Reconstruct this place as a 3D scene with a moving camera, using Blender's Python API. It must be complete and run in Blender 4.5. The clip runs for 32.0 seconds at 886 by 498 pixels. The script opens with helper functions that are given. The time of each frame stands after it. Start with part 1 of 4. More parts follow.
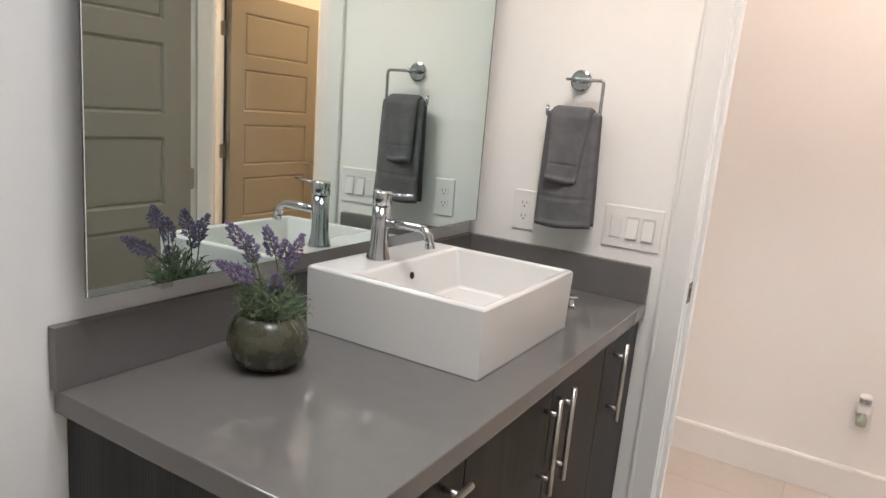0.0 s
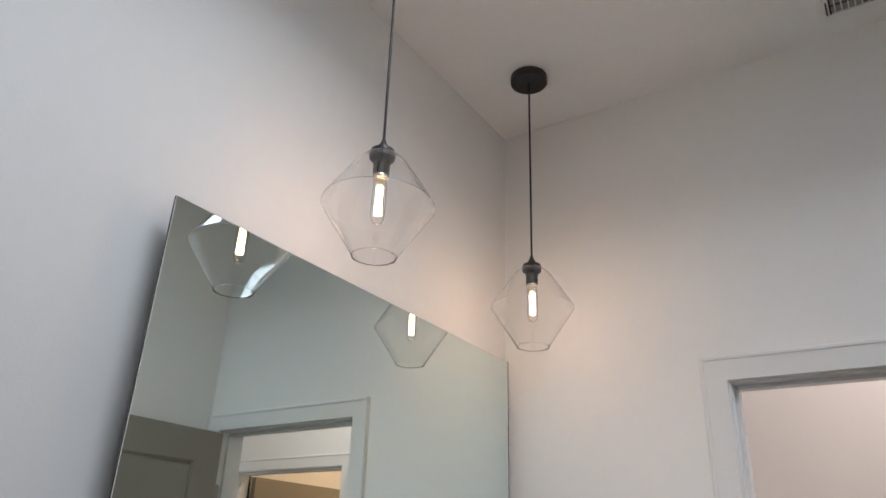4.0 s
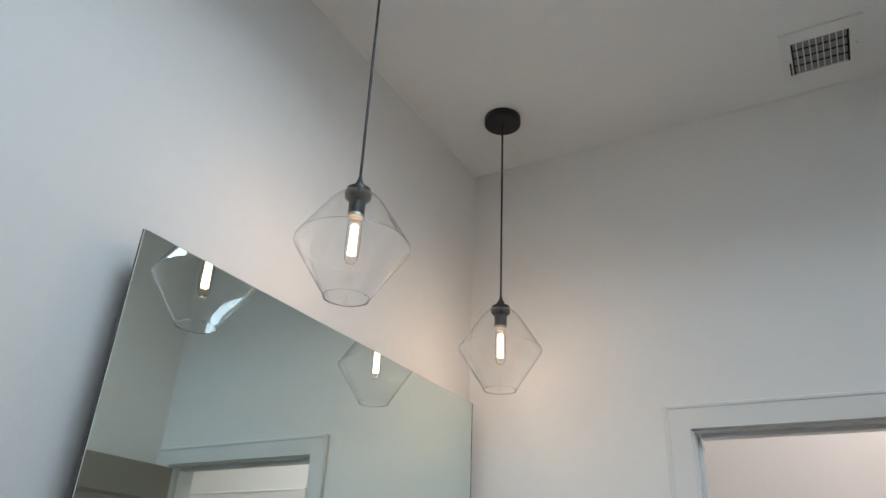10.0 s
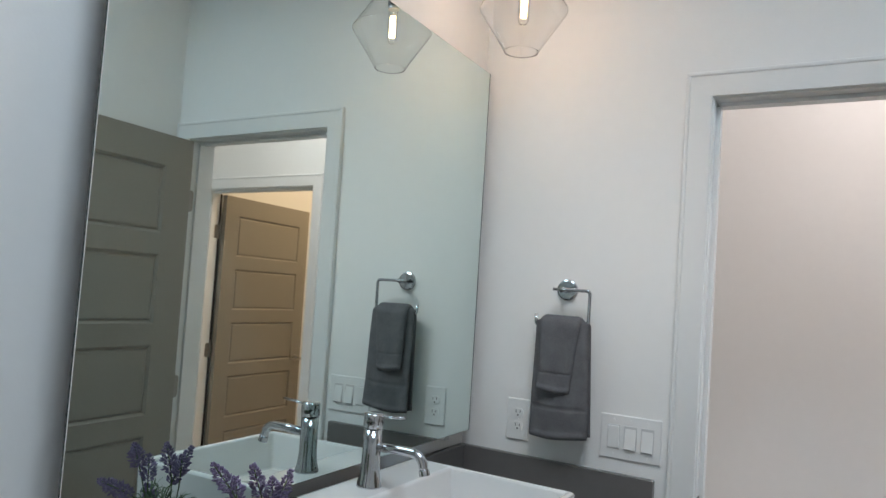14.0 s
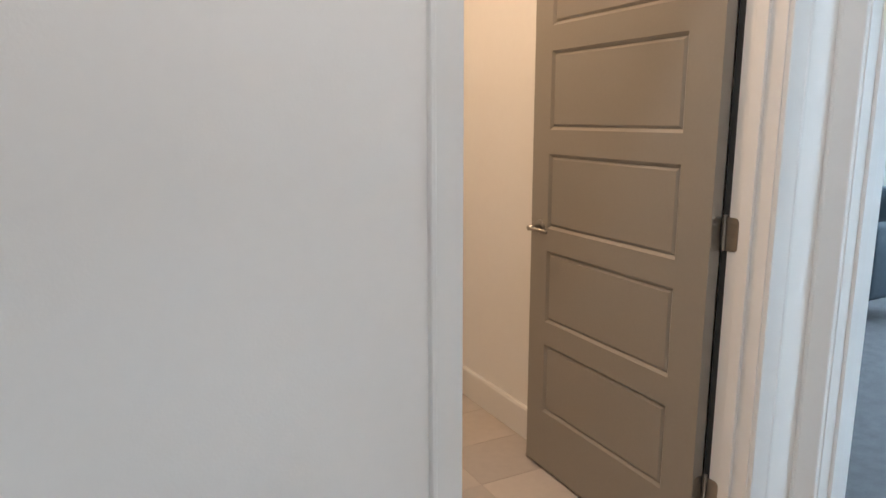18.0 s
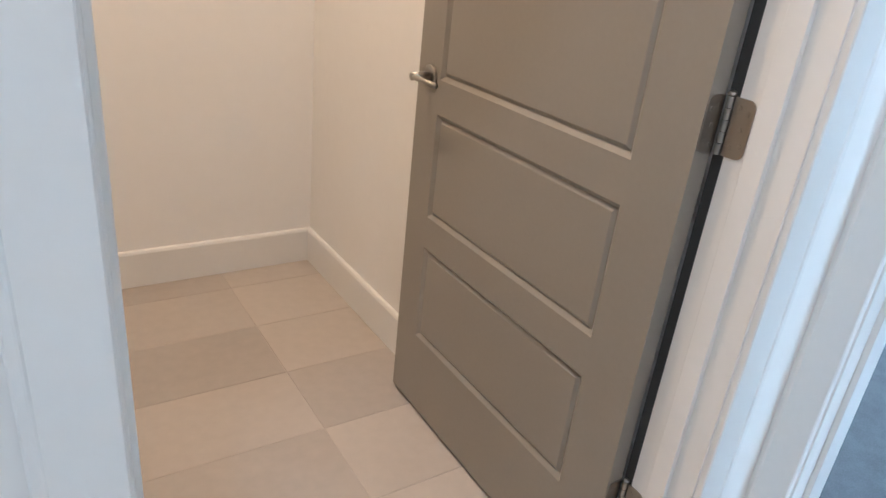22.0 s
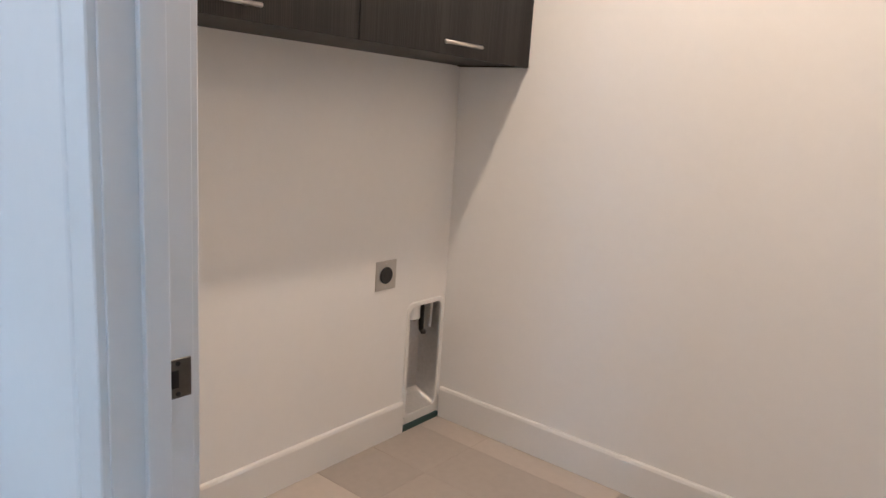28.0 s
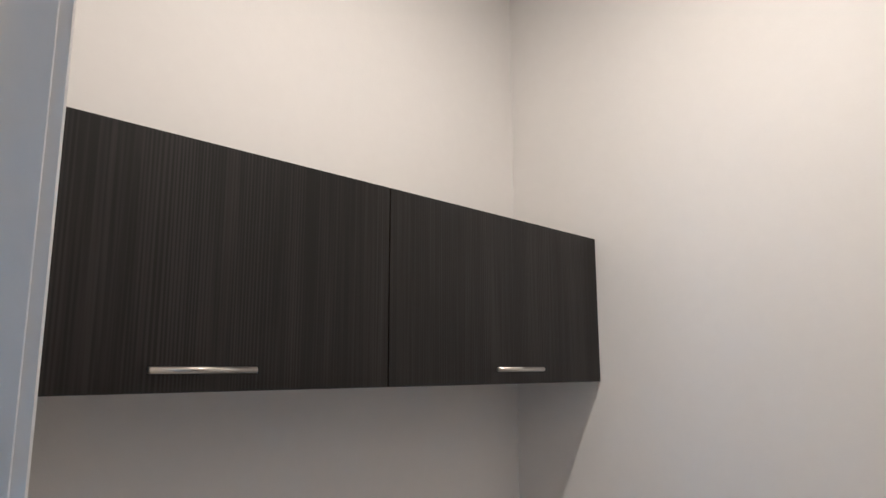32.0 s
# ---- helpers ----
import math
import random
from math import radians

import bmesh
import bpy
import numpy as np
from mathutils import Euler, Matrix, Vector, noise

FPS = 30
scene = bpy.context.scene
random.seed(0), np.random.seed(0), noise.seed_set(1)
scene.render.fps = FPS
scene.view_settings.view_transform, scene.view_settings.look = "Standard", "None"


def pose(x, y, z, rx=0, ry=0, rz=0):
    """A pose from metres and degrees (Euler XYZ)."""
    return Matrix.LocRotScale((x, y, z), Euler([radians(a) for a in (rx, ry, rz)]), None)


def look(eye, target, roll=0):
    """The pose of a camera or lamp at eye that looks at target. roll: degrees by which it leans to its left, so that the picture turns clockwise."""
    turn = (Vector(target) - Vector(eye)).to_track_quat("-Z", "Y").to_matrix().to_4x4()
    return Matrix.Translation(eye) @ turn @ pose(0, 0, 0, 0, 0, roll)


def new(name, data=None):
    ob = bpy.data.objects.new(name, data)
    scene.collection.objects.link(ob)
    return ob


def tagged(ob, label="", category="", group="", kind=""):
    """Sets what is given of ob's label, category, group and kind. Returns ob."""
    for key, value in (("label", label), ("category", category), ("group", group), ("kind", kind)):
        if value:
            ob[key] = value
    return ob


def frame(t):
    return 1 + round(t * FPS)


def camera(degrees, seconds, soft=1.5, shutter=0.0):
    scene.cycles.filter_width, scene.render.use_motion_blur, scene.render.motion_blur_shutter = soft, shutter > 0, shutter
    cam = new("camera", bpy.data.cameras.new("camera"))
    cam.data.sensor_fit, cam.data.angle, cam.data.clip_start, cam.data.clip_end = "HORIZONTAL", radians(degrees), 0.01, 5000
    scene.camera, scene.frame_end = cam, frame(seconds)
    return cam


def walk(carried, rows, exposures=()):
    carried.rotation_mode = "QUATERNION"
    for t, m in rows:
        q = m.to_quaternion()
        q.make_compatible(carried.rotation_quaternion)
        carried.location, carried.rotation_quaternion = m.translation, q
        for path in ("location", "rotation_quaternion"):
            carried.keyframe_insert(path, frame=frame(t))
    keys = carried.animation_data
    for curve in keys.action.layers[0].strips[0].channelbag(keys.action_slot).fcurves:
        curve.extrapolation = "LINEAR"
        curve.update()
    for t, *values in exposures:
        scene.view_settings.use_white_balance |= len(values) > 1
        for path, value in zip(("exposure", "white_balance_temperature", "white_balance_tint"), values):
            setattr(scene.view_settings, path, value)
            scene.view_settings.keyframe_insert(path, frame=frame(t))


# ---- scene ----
cam = camera(65.9, 32.0)
PATH = [
    (0, (1.027, -1.923, 1.393), (0.043, -0.23, 0.987), 5.2),
    (0.5, (1.056, -1.932, 1.42), (0.023, -0.237, 1.172), 4.3),
    (1, (1.048, -1.939, 1.441), (-0.02, -0.25, 1.349), 3.7),
    (1.5, (1.054, -1.932, 1.484), (-0.037, -0.256, 1.523), 3.2),
    (2, (1.06, -1.933, 1.484), (-0.033, -0.276, 1.73), 3.2),
    (2.5, (1.066, -1.951, 1.527), (-0.023, -0.324, 1.934), 3.3),
    (3, (1.071, -1.951, 1.546), (-0.016, -0.369, 2.106), 2.9),
    (3.5, (1.077, -1.961, 1.568), (0.002, -0.426, 2.267), 2.9),
    (4, (1.077, -1.961, 1.584), (0.044, -0.455, 2.4), 2.4),
    (4.5, (1.087, -1.954, 1.599), (0.113, -0.446, 2.48), 1.8),
    (6.5, (1.094, -1.986, 1.635), (0.231, -0.526, 2.695), 1.0),
    (7, (1.091, -2.001, 1.644), (0.244, -0.575, 2.762), 1.2),
    (7.5, (1.095, -2.011, 1.647), (0.269, -0.617, 2.821), 1.4),
    (8, (1.088, -2.01, 1.646), (0.273, -0.62, 2.83), 1.7),
    (8.5, (1.077, -2.004, 1.641), (0.244, -0.582, 2.774), 2.0),
    (9, (1.071, -1.99, 1.635), (0.21, -0.525, 2.689), 2.5),
    (9.5, (1.057, -1.985, 1.63), (0.175, -0.483, 2.613), 2.6),
    (10, (1.047, -1.976, 1.618), (0.132, -0.44, 2.513), 3.0),
    (10.5, (1.035, -1.96, 1.608), (0.081, -0.383, 2.383), 3.3),
    (11, (1.025, -1.953, 1.599), (0.043, -0.356, 2.294), 3.4),
    (11.5, (1.016, -1.941, 1.589), (0.025, -0.325, 2.227), 3.8),
    (12, (1.003, -1.929, 1.582), (0.012, -0.295, 2.174), 3.8),
    (12.5, (1.014, -1.92, 1.576), (0.013, -0.278, 2.127), 3.9),
    (13, (1.008, -1.914, 1.53), (0.005, -0.245, 1.986), 4.0),
    (13.5, (1.004, -1.899, 1.475), (-0.022, -0.206, 1.76), 4.5),
    (14, (1.0, -1.922, 1.473), (-0.003, -0.195, 1.594), 4.1),
    (14.5, (1.018, -1.903, 1.425), (0.155, -0.099, 1.389), 4.4),
    (15, (0.983, -1.792, 1.35), (0.472, 0.127, 1.119), 4.8),
    (15.3, (0.974, -1.645, 1.33), (0.672, 0.31, 1.039), 4.7),
    (15.5, (0.961, -1.534, 1.336), (0.779, 0.436, 1.046), 4.9),
    (17.5, (1.002, -0.305, 1.367), (1.55, 1.579, 0.978), -0.0),
    (18, (1.044, -0.01, 1.335), (1.941, 1.737, 0.955), -0.1),
    (18.5, (1.156, 0.227, 1.315), (2.223, 1.879, 0.954), 1.0),
    (19, (1.289, 0.414, 1.318), (2.417, 2.036, 1.008), 2.1),
    (19.5, (1.44, 0.589, 1.294), (2.802, 2.019, 0.977), 2.7),
    (20, (1.531, 0.633, 1.293), (2.84, 2.098, 0.918), 3.3),
    (20.5, (1.612, 0.579, 1.293), (2.69, 2.22, 0.911), 3.6),
    (21, (1.62, 0.583, 1.271), (2.656, 2.211, 0.745), 3.8),
    (21.5, (1.617, 0.605, 1.246), (2.658, 2.136, 0.489), 5.1),
    (22, (1.604, 0.614, 1.243), (2.64, 2.112, 0.418), 6.3),
    (22.5, (1.6, 0.61, 1.25), (2.647, 2.11, 0.44), 7.3),
    (23, (1.589, 0.615, 1.261), (2.673, 2.141, 0.556), 7.2),
    (23.5, (1.58, 0.619, 1.325), (2.7, 2.204, 0.843), 5.2),
    (24, (1.638, 0.608, 1.345), (2.656, 2.29, 0.976), 3.7),
    (24.5, (1.765, 0.588, 1.357), (2.536, 2.407, 1.043), 2.7),
    (25, (1.887, 0.64, 1.326), (2.423, 2.54, 1.008), 2.6),
    (25.5, (2.024, 0.711, 1.335), (2.341, 2.661, 1.025), 4.9),
    (26, (2.182, 0.778, 1.362), (2.172, 2.753, 1.045), 4.1),
    (26.3, (2.247, 0.752, 1.349), (1.817, 2.68, 1.036), 5.3),
    (26.5, (2.286, 0.731, 1.34), (1.623, 2.585, 0.987), 5.2),
    (28.5, (2.534, 0.713, 1.337), (1.285, 2.234, 0.981), 3.9),
    (29, (2.555, 0.71, 1.364), (1.316, 2.267, 1.16), 3.0),
    (29.5, (2.562, 0.706, 1.395), (1.296, 2.253, 1.356), 1.6),
    (30, (2.571, 0.748, 1.44), (1.245, 2.239, 1.582), 1.4),
    (30.5, (2.495, 0.8, 1.475), (1.123, 2.234, 1.72), 1.5),
    (31, (2.355, 0.908, 1.514), (0.977, 2.33, 1.797), 0.9),
    (31.5, (2.255, 0.997, 1.525), (0.89, 2.421, 1.857), -0.2),
    (32, (2.193, 1.075, 1.559), (0.832, 2.499, 1.905), -0.1),
]
EXPOSURES = [
    (0, 0.48, 8200, 24), (1, 0.10, 7600, 20), (2, -0.24, 7400, 19), (3, -0.42, 7250, 19), (4, -0.44, 7250, 21), (8, -0.50, 6800, 13),
    (12, -0.42, 6900, 14), (13, -0.38, 6950, 13), (14, -0.18, 6750, 14), (15, 0.14, 6800, 14), (15.5, 0.14, 6800, 14), (17.5, 0.0, 6600, 11), (19, -0.06, 6400, 11),
    (20, 0.12, 6350, 8), (21, 0.18, 5750, 6), (22, 0.34, 5650, 7), (24, 0.10, 5450, 7), (25, 0.14, 5100, 6), (26, 0.17, 4950, 4), (28.5, 0.20, 5250, 8), (30, -0.38, 5100, 6), (32, -0.40, 4680, 4),
]
walk(cam, [(t, look(eye, target, roll)) for t, eye, target, roll in PATH], EXPOSURES)

# ---- world, large lights, exposure ----
world = bpy.data.worlds.new("world")
scene.world = world
world.use_nodes = True
wn, wl = world.node_tree.nodes, world.node_tree.links
sky = wn.new("ShaderNodeTexSky")
sky.sky_type = 'NISHITA'
sky.sun_disc = False
sky.sun_elevation = radians(48)
sky.sun_rotation = radians(200)
wn["Background"].inputs[1].default_value = 0.12
wl.new(sky.outputs[0], wn["Background"].inputs[0])

sun = new("sun", bpy.data.lights.new("sun", 'SUN'))
sun.data.energy, sun.data.angle, sun.data.color = 0.8, radians(14), (1, 0.95, 0.88)
sun.matrix_world = look((0, 0, 20), (-13.5 * math.sin(radians(20)), 13.5 * math.cos(radians(20)), 5))


def area(name, eye, target, sx, sy, watts, color):
    ld = bpy.data.lights.new(name, 'AREA')
    ld.shape, ld.size, ld.size_y, ld.energy, ld.color = 'RECTANGLE', sx, sy, watts, color
    ob = new(name, ld)
    ob.matrix_world = look(eye, target)
    return ob


def bulb_lamp(name, at, watts, color, radius):
    ld = bpy.data.lights.new(name, 'POINT')
    ld.energy, ld.color, ld.shadow_soft_size = watts, color, radius
    ob = new(name, ld)
    ob.location = at
    return ob


# daylight standing in the roof light's and the bedroom windows' openings; the side window is unseen, added for fill
area("skylight_day", (1.105, -1.511, 3.50), (1.105, -1.511, 0), 1.0, 1.0, 45, (0.67, 0.85, 1.0))
area("bedroom_window_day", (7.32, 2.33, 1.45), (3, 2.2, 1.45), 1.8, 1.8, 175, (0.57, 0.80, 1.0))
area("bedroom_side_fill", (4.4, -3.62, 1.45), (3.2, 0.7, 1.3), 1.8, 1.6, 75, (0.58, 0.80, 1.0))
# lamps of the rooms; the hall one is unseen, assumed to brighten the hall
bulb_lamp("pendant_lamp", (0.253, -1.003, 2.250), 0.46, (1.0, 0.76, 0.66), 0.009)
bulb_lamp("pendant_lamp", (0.249, -0.290, 2.250), 0.46, (1.0, 0.76, 0.66), 0.009)
area("laundry_lamp", (1.68, 2.1, 2.985), (1.68, 2.1, 0), 0.08, 0.08, 25, (1.0, 0.69, 0.44))
area("hall_fill", (1.40, 0.52, 3.03), (1.40, 0.52, 0), 0.14, 0.14, 13, (1.0, 0.95, 0.94))

# ---- materials ----


def nodes_of(name):
    m = bpy.data.materials.new(name)
    m.use_nodes = True
    nt = m.node_tree
    return m, nt.nodes, nt.links, nt.nodes["Principled BSDF"]


def surface(name, color, rough=0.5, metal=0.0, vary=0.06, scale=8.0, fine=120.0, bump=0.0, bump_scale=200.0,
            island=0.0, coat=0.0, rough_vary=0.08, stretch=(1, 1, 1)):
    m, n, l, b = nodes_of(name)
    co = n.new("ShaderNodeTexCoord")
    mp = n.new("ShaderNodeMapping")
    mp.inputs["Scale"].default_value = stretch
    l.new(co.outputs["Object"], mp.inputs["Vector"])
    big, small = n.new("ShaderNodeTexNoise"), n.new("ShaderNodeTexNoise")
    big.inputs["Scale"].default_value, small.inputs["Scale"].default_value = scale, fine
    big.inputs["Detail"].default_value, small.inputs["Detail"].default_value = 4, 3
    for t in (big, small):
        l.new(mp.outputs[0], t.inputs["Vector"])
    add = n.new("ShaderNodeMath")
    add.operation = 'ADD'
    l.new(big.outputs["Fac"], add.inputs[0])
    l.new(small.outputs["Fac"], add.inputs[1])
    last = add.outputs[0]
    if island:
        info = n.new("ShaderNodeObjectInfo")
        mul = n.new("ShaderNodeMath")
        mul.operation = 'MULTIPLY_ADD'
        mul.inputs[1].default_value = island
        l.new(info.outputs["Random"], mul.inputs[0])
        l.new(last, mul.inputs[2])
        last = mul.outputs[0]
    rng = n.new("ShaderNodeMapRange")
    rng.inputs["From Min"].default_value, rng.inputs["From Max"].default_value = 0.55, 1.45 + island
    rng.inputs["To Min"].default_value, rng.inputs["To Max"].default_value = 1 - vary, 1 + vary
    l.new(last, rng.inputs["Value"])
    mix = n.new("ShaderNodeVectorMath")
    mix.operation = 'SCALE'
    mix.inputs[0].default_value = color
    l.new(rng.outputs[0], mix.inputs["Scale"])
    l.new(mix.outputs[0], b.inputs["Base Color"])
    rr = n.new("ShaderNodeMapRange")
    rr.inputs["To Min"].default_value, rr.inputs["To Max"].default_value = max(0.02, rough - rough_vary), min(1, rough + rough_vary)
    l.new(big.outputs["Fac"], rr.inputs["Value"])
    l.new(rr.outputs[0], b.inputs["Roughness"])
    b.inputs["Metallic"].default_value = metal
    b.inputs["Coat Weight"].default_value = coat
    if bump:
        bn = n.new("ShaderNodeTexNoise")
        bn.inputs["Scale"].default_value, bn.inputs["Detail"].default_value = bump_scale, 3
        l.new(mp.outputs[0], bn.inputs["Vector"])
        bp = n.new("ShaderNodeBump")
        bp.inputs["Strength"].default_value, bp.inputs["Distance"].default_value = bump, 0.002
        l.new(bn.outputs["Fac"], bp.inputs["Height"])
        l.new(bp.outputs[0], b.inputs["Normal"])
    return m


def grain_wood(name, dark, light, across):
    """Dark veneer with fine upright grain lines; across: stretch of the grain field, large across the grain."""
    m, n, l, b = nodes_of(name)

    def math_node(op, *args):
        nd = n.new("ShaderNodeMath")
        nd.operation = op
        for k, v in enumerate(args):
            if isinstance(v, (int, float)):
                nd.inputs[k].default_value = v
            else:
                l.new(v, nd.inputs[k])
        return nd.outputs[0]

    def field(scale, detail):
        nd = n.new("ShaderNodeTexNoise")
        nd.inputs["Scale"].default_value, nd.inputs["Detail"].default_value = scale, detail
        l.new(mp.outputs[0], nd.inputs["Vector"])
        return nd.outputs["Fac"]
    co = n.new("ShaderNodeTexCoord")
    mp = n.new("ShaderNodeMapping")
    mp.inputs["Scale"].default_value = across
    l.new(co.outputs["Object"], mp.inputs["Vector"])
    warp, fine, zone, bow = field(0.55, 3), field(6.0, 4), field(0.42, 2), field(0.30, 2)
    sep = n.new("ShaderNodeSeparateXYZ")
    l.new(co.outputs["Object"], sep.inputs[0])
    run = math_node('ADD', sep.outputs[0], sep.outputs[1])
    phase = math_node('MULTIPLY_ADD', bow, 34.0, math_node('MULTIPLY', run, 900.0))
    rings = math_node('SINE', phase)
    depth = n.new("ShaderNodeMapRange")
    depth.inputs["From Min"].default_value, depth.inputs["From Max"].default_value = 0.43, 0.60
    depth.inputs["To Min"].default_value, depth.inputs["To Max"].default_value = 0.012, 0.125
    l.new(zone, depth.inputs["Value"])
    base = math_node('MULTIPLY', warp, fine)
    tone = math_node('MULTIPLY_ADD', rings, depth.outputs[0], base)
    ramp = n.new("ShaderNodeValToRGB")
    ramp.color_ramp.elements[0].position, ramp.color_ramp.elements[0].color = 0.18, (*dark, 1)
    ramp.color_ramp.elements[1].position, ramp.color_ramp.elements[1].color = 0.38, (*light, 1)
    l.new(tone, ramp.inputs[0])
    l.new(ramp.outputs[0], b.inputs["Base Color"])
    b.inputs["Roughness"].default_value, b.inputs["Specular IOR Level"].default_value = 0.48, 0.35
    bp = n.new("ShaderNodeBump")
    bp.inputs["Strength"].default_value, bp.inputs["Distance"].default_value = 0.35, 0.001
    l.new(tone, bp.inputs["Height"])
    l.new(bp.outputs[0], b.inputs["Normal"])
    return m


def plain(name, color, rough=0.4, metal=0.0):
    m, n, l, b = nodes_of(name)
    b.inputs["Base Color"].default_value = (*color, 1)
    b.inputs["Roughness"].default_value, b.inputs["Metallic"].default_value = rough, metal
    return m


def glow(name, color, strength):
    m, n, l, b = nodes_of(name)
    b.inputs["Base Color"].default_value = (*color, 1)
    b.inputs["Emission Color"].default_value = (*color, 1)
    b.inputs["Emission Strength"].default_value = strength
    return m


def clear(name, tint=(1, 1, 1), rough=0.0, ior=1.45):
    m, n, l, b = nodes_of(name)
    b.inputs["Base Color"].default_value = (*tint, 1)
    b.inputs["Roughness"].default_value, b.inputs["IOR"].default_value = rough, ior
    b.inputs["Transmission Weight"].default_value = 1
    return m


WALL = surface("wall_paint", (0.85, 0.835, 0.812), 0.6, vary=0.015, scale=2.5, fine=30, bump=0.12, bump_scale=160)
CEIL = surface("ceiling_paint", (0.83, 0.825, 0.815), 0.8, vary=0.02, scale=2, fine=40, bump=0.2, bump_scale=120)
TRIM = surface("trim_paint", (0.80, 0.79, 0.77), 0.32, vary=0.015, scale=3, fine=60, bump=0.03, bump_scale=90)
DOOR = surface("door_paint", (0.285, 0.258, 0.221), 0.42, vary=0.03, scale=3, fine=90, bump=0.06, bump_scale=260)
QUARTZ = surface("grey_quartz", (0.152, 0.142, 0.137), 0.08, vary=0.06, scale=30, fine=420, rough_vary=0.03)
CERAMIC = surface("white_ceramic", (0.78, 0.755, 0.73), 0.1, vary=0.012, scale=5, fine=40, rough_vary=0.04, coat=0.5)
WENGE_Y = grain_wood("dark_veneer", (0.0032, 0.0029, 0.0028), (0.0215, 0.0186, 0.0176), (26, 24, 0.45))
CHROME = surface("chrome", (0.52, 0.52, 0.53), 0.06, 1.0, vary=0.02, scale=20, fine=90, rough_vary=0.03)
NICKEL = surface("brushed_nickel", (0.58, 0.55, 0.51), 0.30, 1.0, vary=0.03, scale=20, fine=300, rough_vary=0.03)
SATIN = surface("satin_nickel", (0.36, 0.335, 0.305), 0.34, 1.0, vary=0.04, scale=20, fine=300, rough_vary=0.03)
AGED = surface("aged_nickel", (0.20, 0.18, 0.162), 0.36, 1.0, vary=0.15, scale=30, fine=200, rough_vary=0.06)
STEEL = surface("galvanised_steel", (0.68, 0.67, 0.66), 0.36, 1.0, vary=0.12, scale=9, fine=60, rough_vary=0.12)
BLACK = surface("black_metal", (0.010, 0.010, 0.012), 0.4, 0.0, vary=0.1, scale=20, fine=200)
# shaft colour darkened to blue-grey so strong daylight on it doesn't clip
SHAFT_DIMMED = surface("shaft_dimmed", (0.29, 0.35, 0.385), 0.75, vary=0.03, scale=2, fine=40, bump=0.2, bump_scale=120)
# grey for the shaded gaps round the rockers, and for the grey hose
SEAM = surface("grey_tone", (0.60, 0.59, 0.58), 0.4, vary=0.02, scale=9, fine=90)
PLASTIC = surface("white_plastic", (0.82, 0.81, 0.79), 0.35, vary=0.01, scale=9, fine=90)
DARK = plain("dark_void", (0.008, 0.008, 0.008), 0.7)
TOWEL = surface("grey_terry", (0.135, 0.132, 0.138), 0.95, vary=0.30, scale=30, fine=420, bump=1.0, bump_scale=520)
TILE = surface("beige_floor_tile", (0.50, 0.445, 0.395), 0.42, vary=0.24, scale=3.0, fine=30, bump=0.05, bump_scale=60, island=2.6)
GROUT = surface("grout", (0.47, 0.42, 0.375), 0.85, vary=0.08, scale=20, fine=200)
CARPET = surface("grey_carpet", (0.125, 0.125, 0.132), 0.98, vary=0.30, scale=14, fine=260, bump=1.0, bump_scale=320)
GLAZE = surface("olive_glaze", (0.056, 0.055, 0.032), 0.27, vary=0.55, scale=26, fine=180, coat=0.3)
SOIL = surface("dark_moss", (0.02, 0.022, 0.014), 0.95, vary=0.4, scale=60, fine=200, bump=0.8)
LEAF = surface("grey_green_leaf", (0.145, 0.200, 0.118), 0.6, vary=0.6, scale=40, fine=200)
STEM = surface("green_stem", (0.10, 0.13, 0.06), 0.6, vary=0.25, scale=50, fine=200)
BLOSSOM = surface("lavender_bloom", (0.205, 0.160, 0.265), 0.85, vary=0.40, scale=90, fine=300)
FABRIC = surface("blue_grey_fabric", (0.055, 0.075, 0.095), 0.9, vary=0.15, scale=20, fine=400, bump=0.4, bump_scale=500)
GLASS = clear("clear_glass", ior=1.38)
BULB_GLASS = clear("thin_bulb_glass", ior=1.1)
PANE = clear("window_pane")
FILAMENT = glow("filament", (1.0, 0.70, 0.36), 26)
DIFFUSER = glow("lamp_diffuser", (1.0, 0.82, 0.62), 3)
# dark rubber, and the black put into the hinge gaps
RUBBER_GAP = plain("dark_rubber_gap", (0.03, 0.03, 0.03), 0.8)
MIRROR = nodes_of("mirror_silver")[0]
mb = MIRROR.node_tree.nodes["Principled BSDF"]
mb.inputs["Base Color"].default_value = (0.72, 0.83, 0.815, 1)
mb.inputs["Metallic"].default_value, mb.inputs["Roughness"].default_value = 1.0, 0.015

# ---- mesh helpers ----


def part(name, bm, material, parent=None, label="", smooth=False):
    me = bpy.data.meshes.new(name)
    bmesh.ops.recalc_face_normals(bm, faces=bm.faces)
    bm.to_mesh(me)
    bm.free()
    me.materials.append(material)
    if smooth:
        for p in me.polygons:
            p.use_smooth = True
    ob = new(name, me)
    if parent:
        ob.parent = parent
    if label:
        ob["label"] = label
    return ob


def empty(name, at=(0, 0, 0)):
    ob = new(name)
    ob.empty_display_size = 0.05
    ob.location = at
    return ob


def box(bm, x0, x1, y0, y1, z0, z1, bevel=0.0, seg=2):
    r = bmesh.ops.create_cube(bm, size=1, matrix=Matrix.Translation(((x0 + x1) / 2, (y0 + y1) / 2, (z0 + z1) / 2))
                              @ Matrix.Diagonal((abs(x1 - x0), abs(y1 - y0), abs(z1 - z0), 1)))
    if bevel:
        es = {e for v in r["verts"] for e in v.link_edges}
        bmesh.ops.bevel(bm, geom=list(es), offset=bevel, segments=seg, affect='EDGES', profile=0.5)
    return bm


def boxes(*specs, bevel=0.0):
    bm = bmesh.new()
    for s in specs:
        box(bm, *s, bevel=bevel)
    return bm


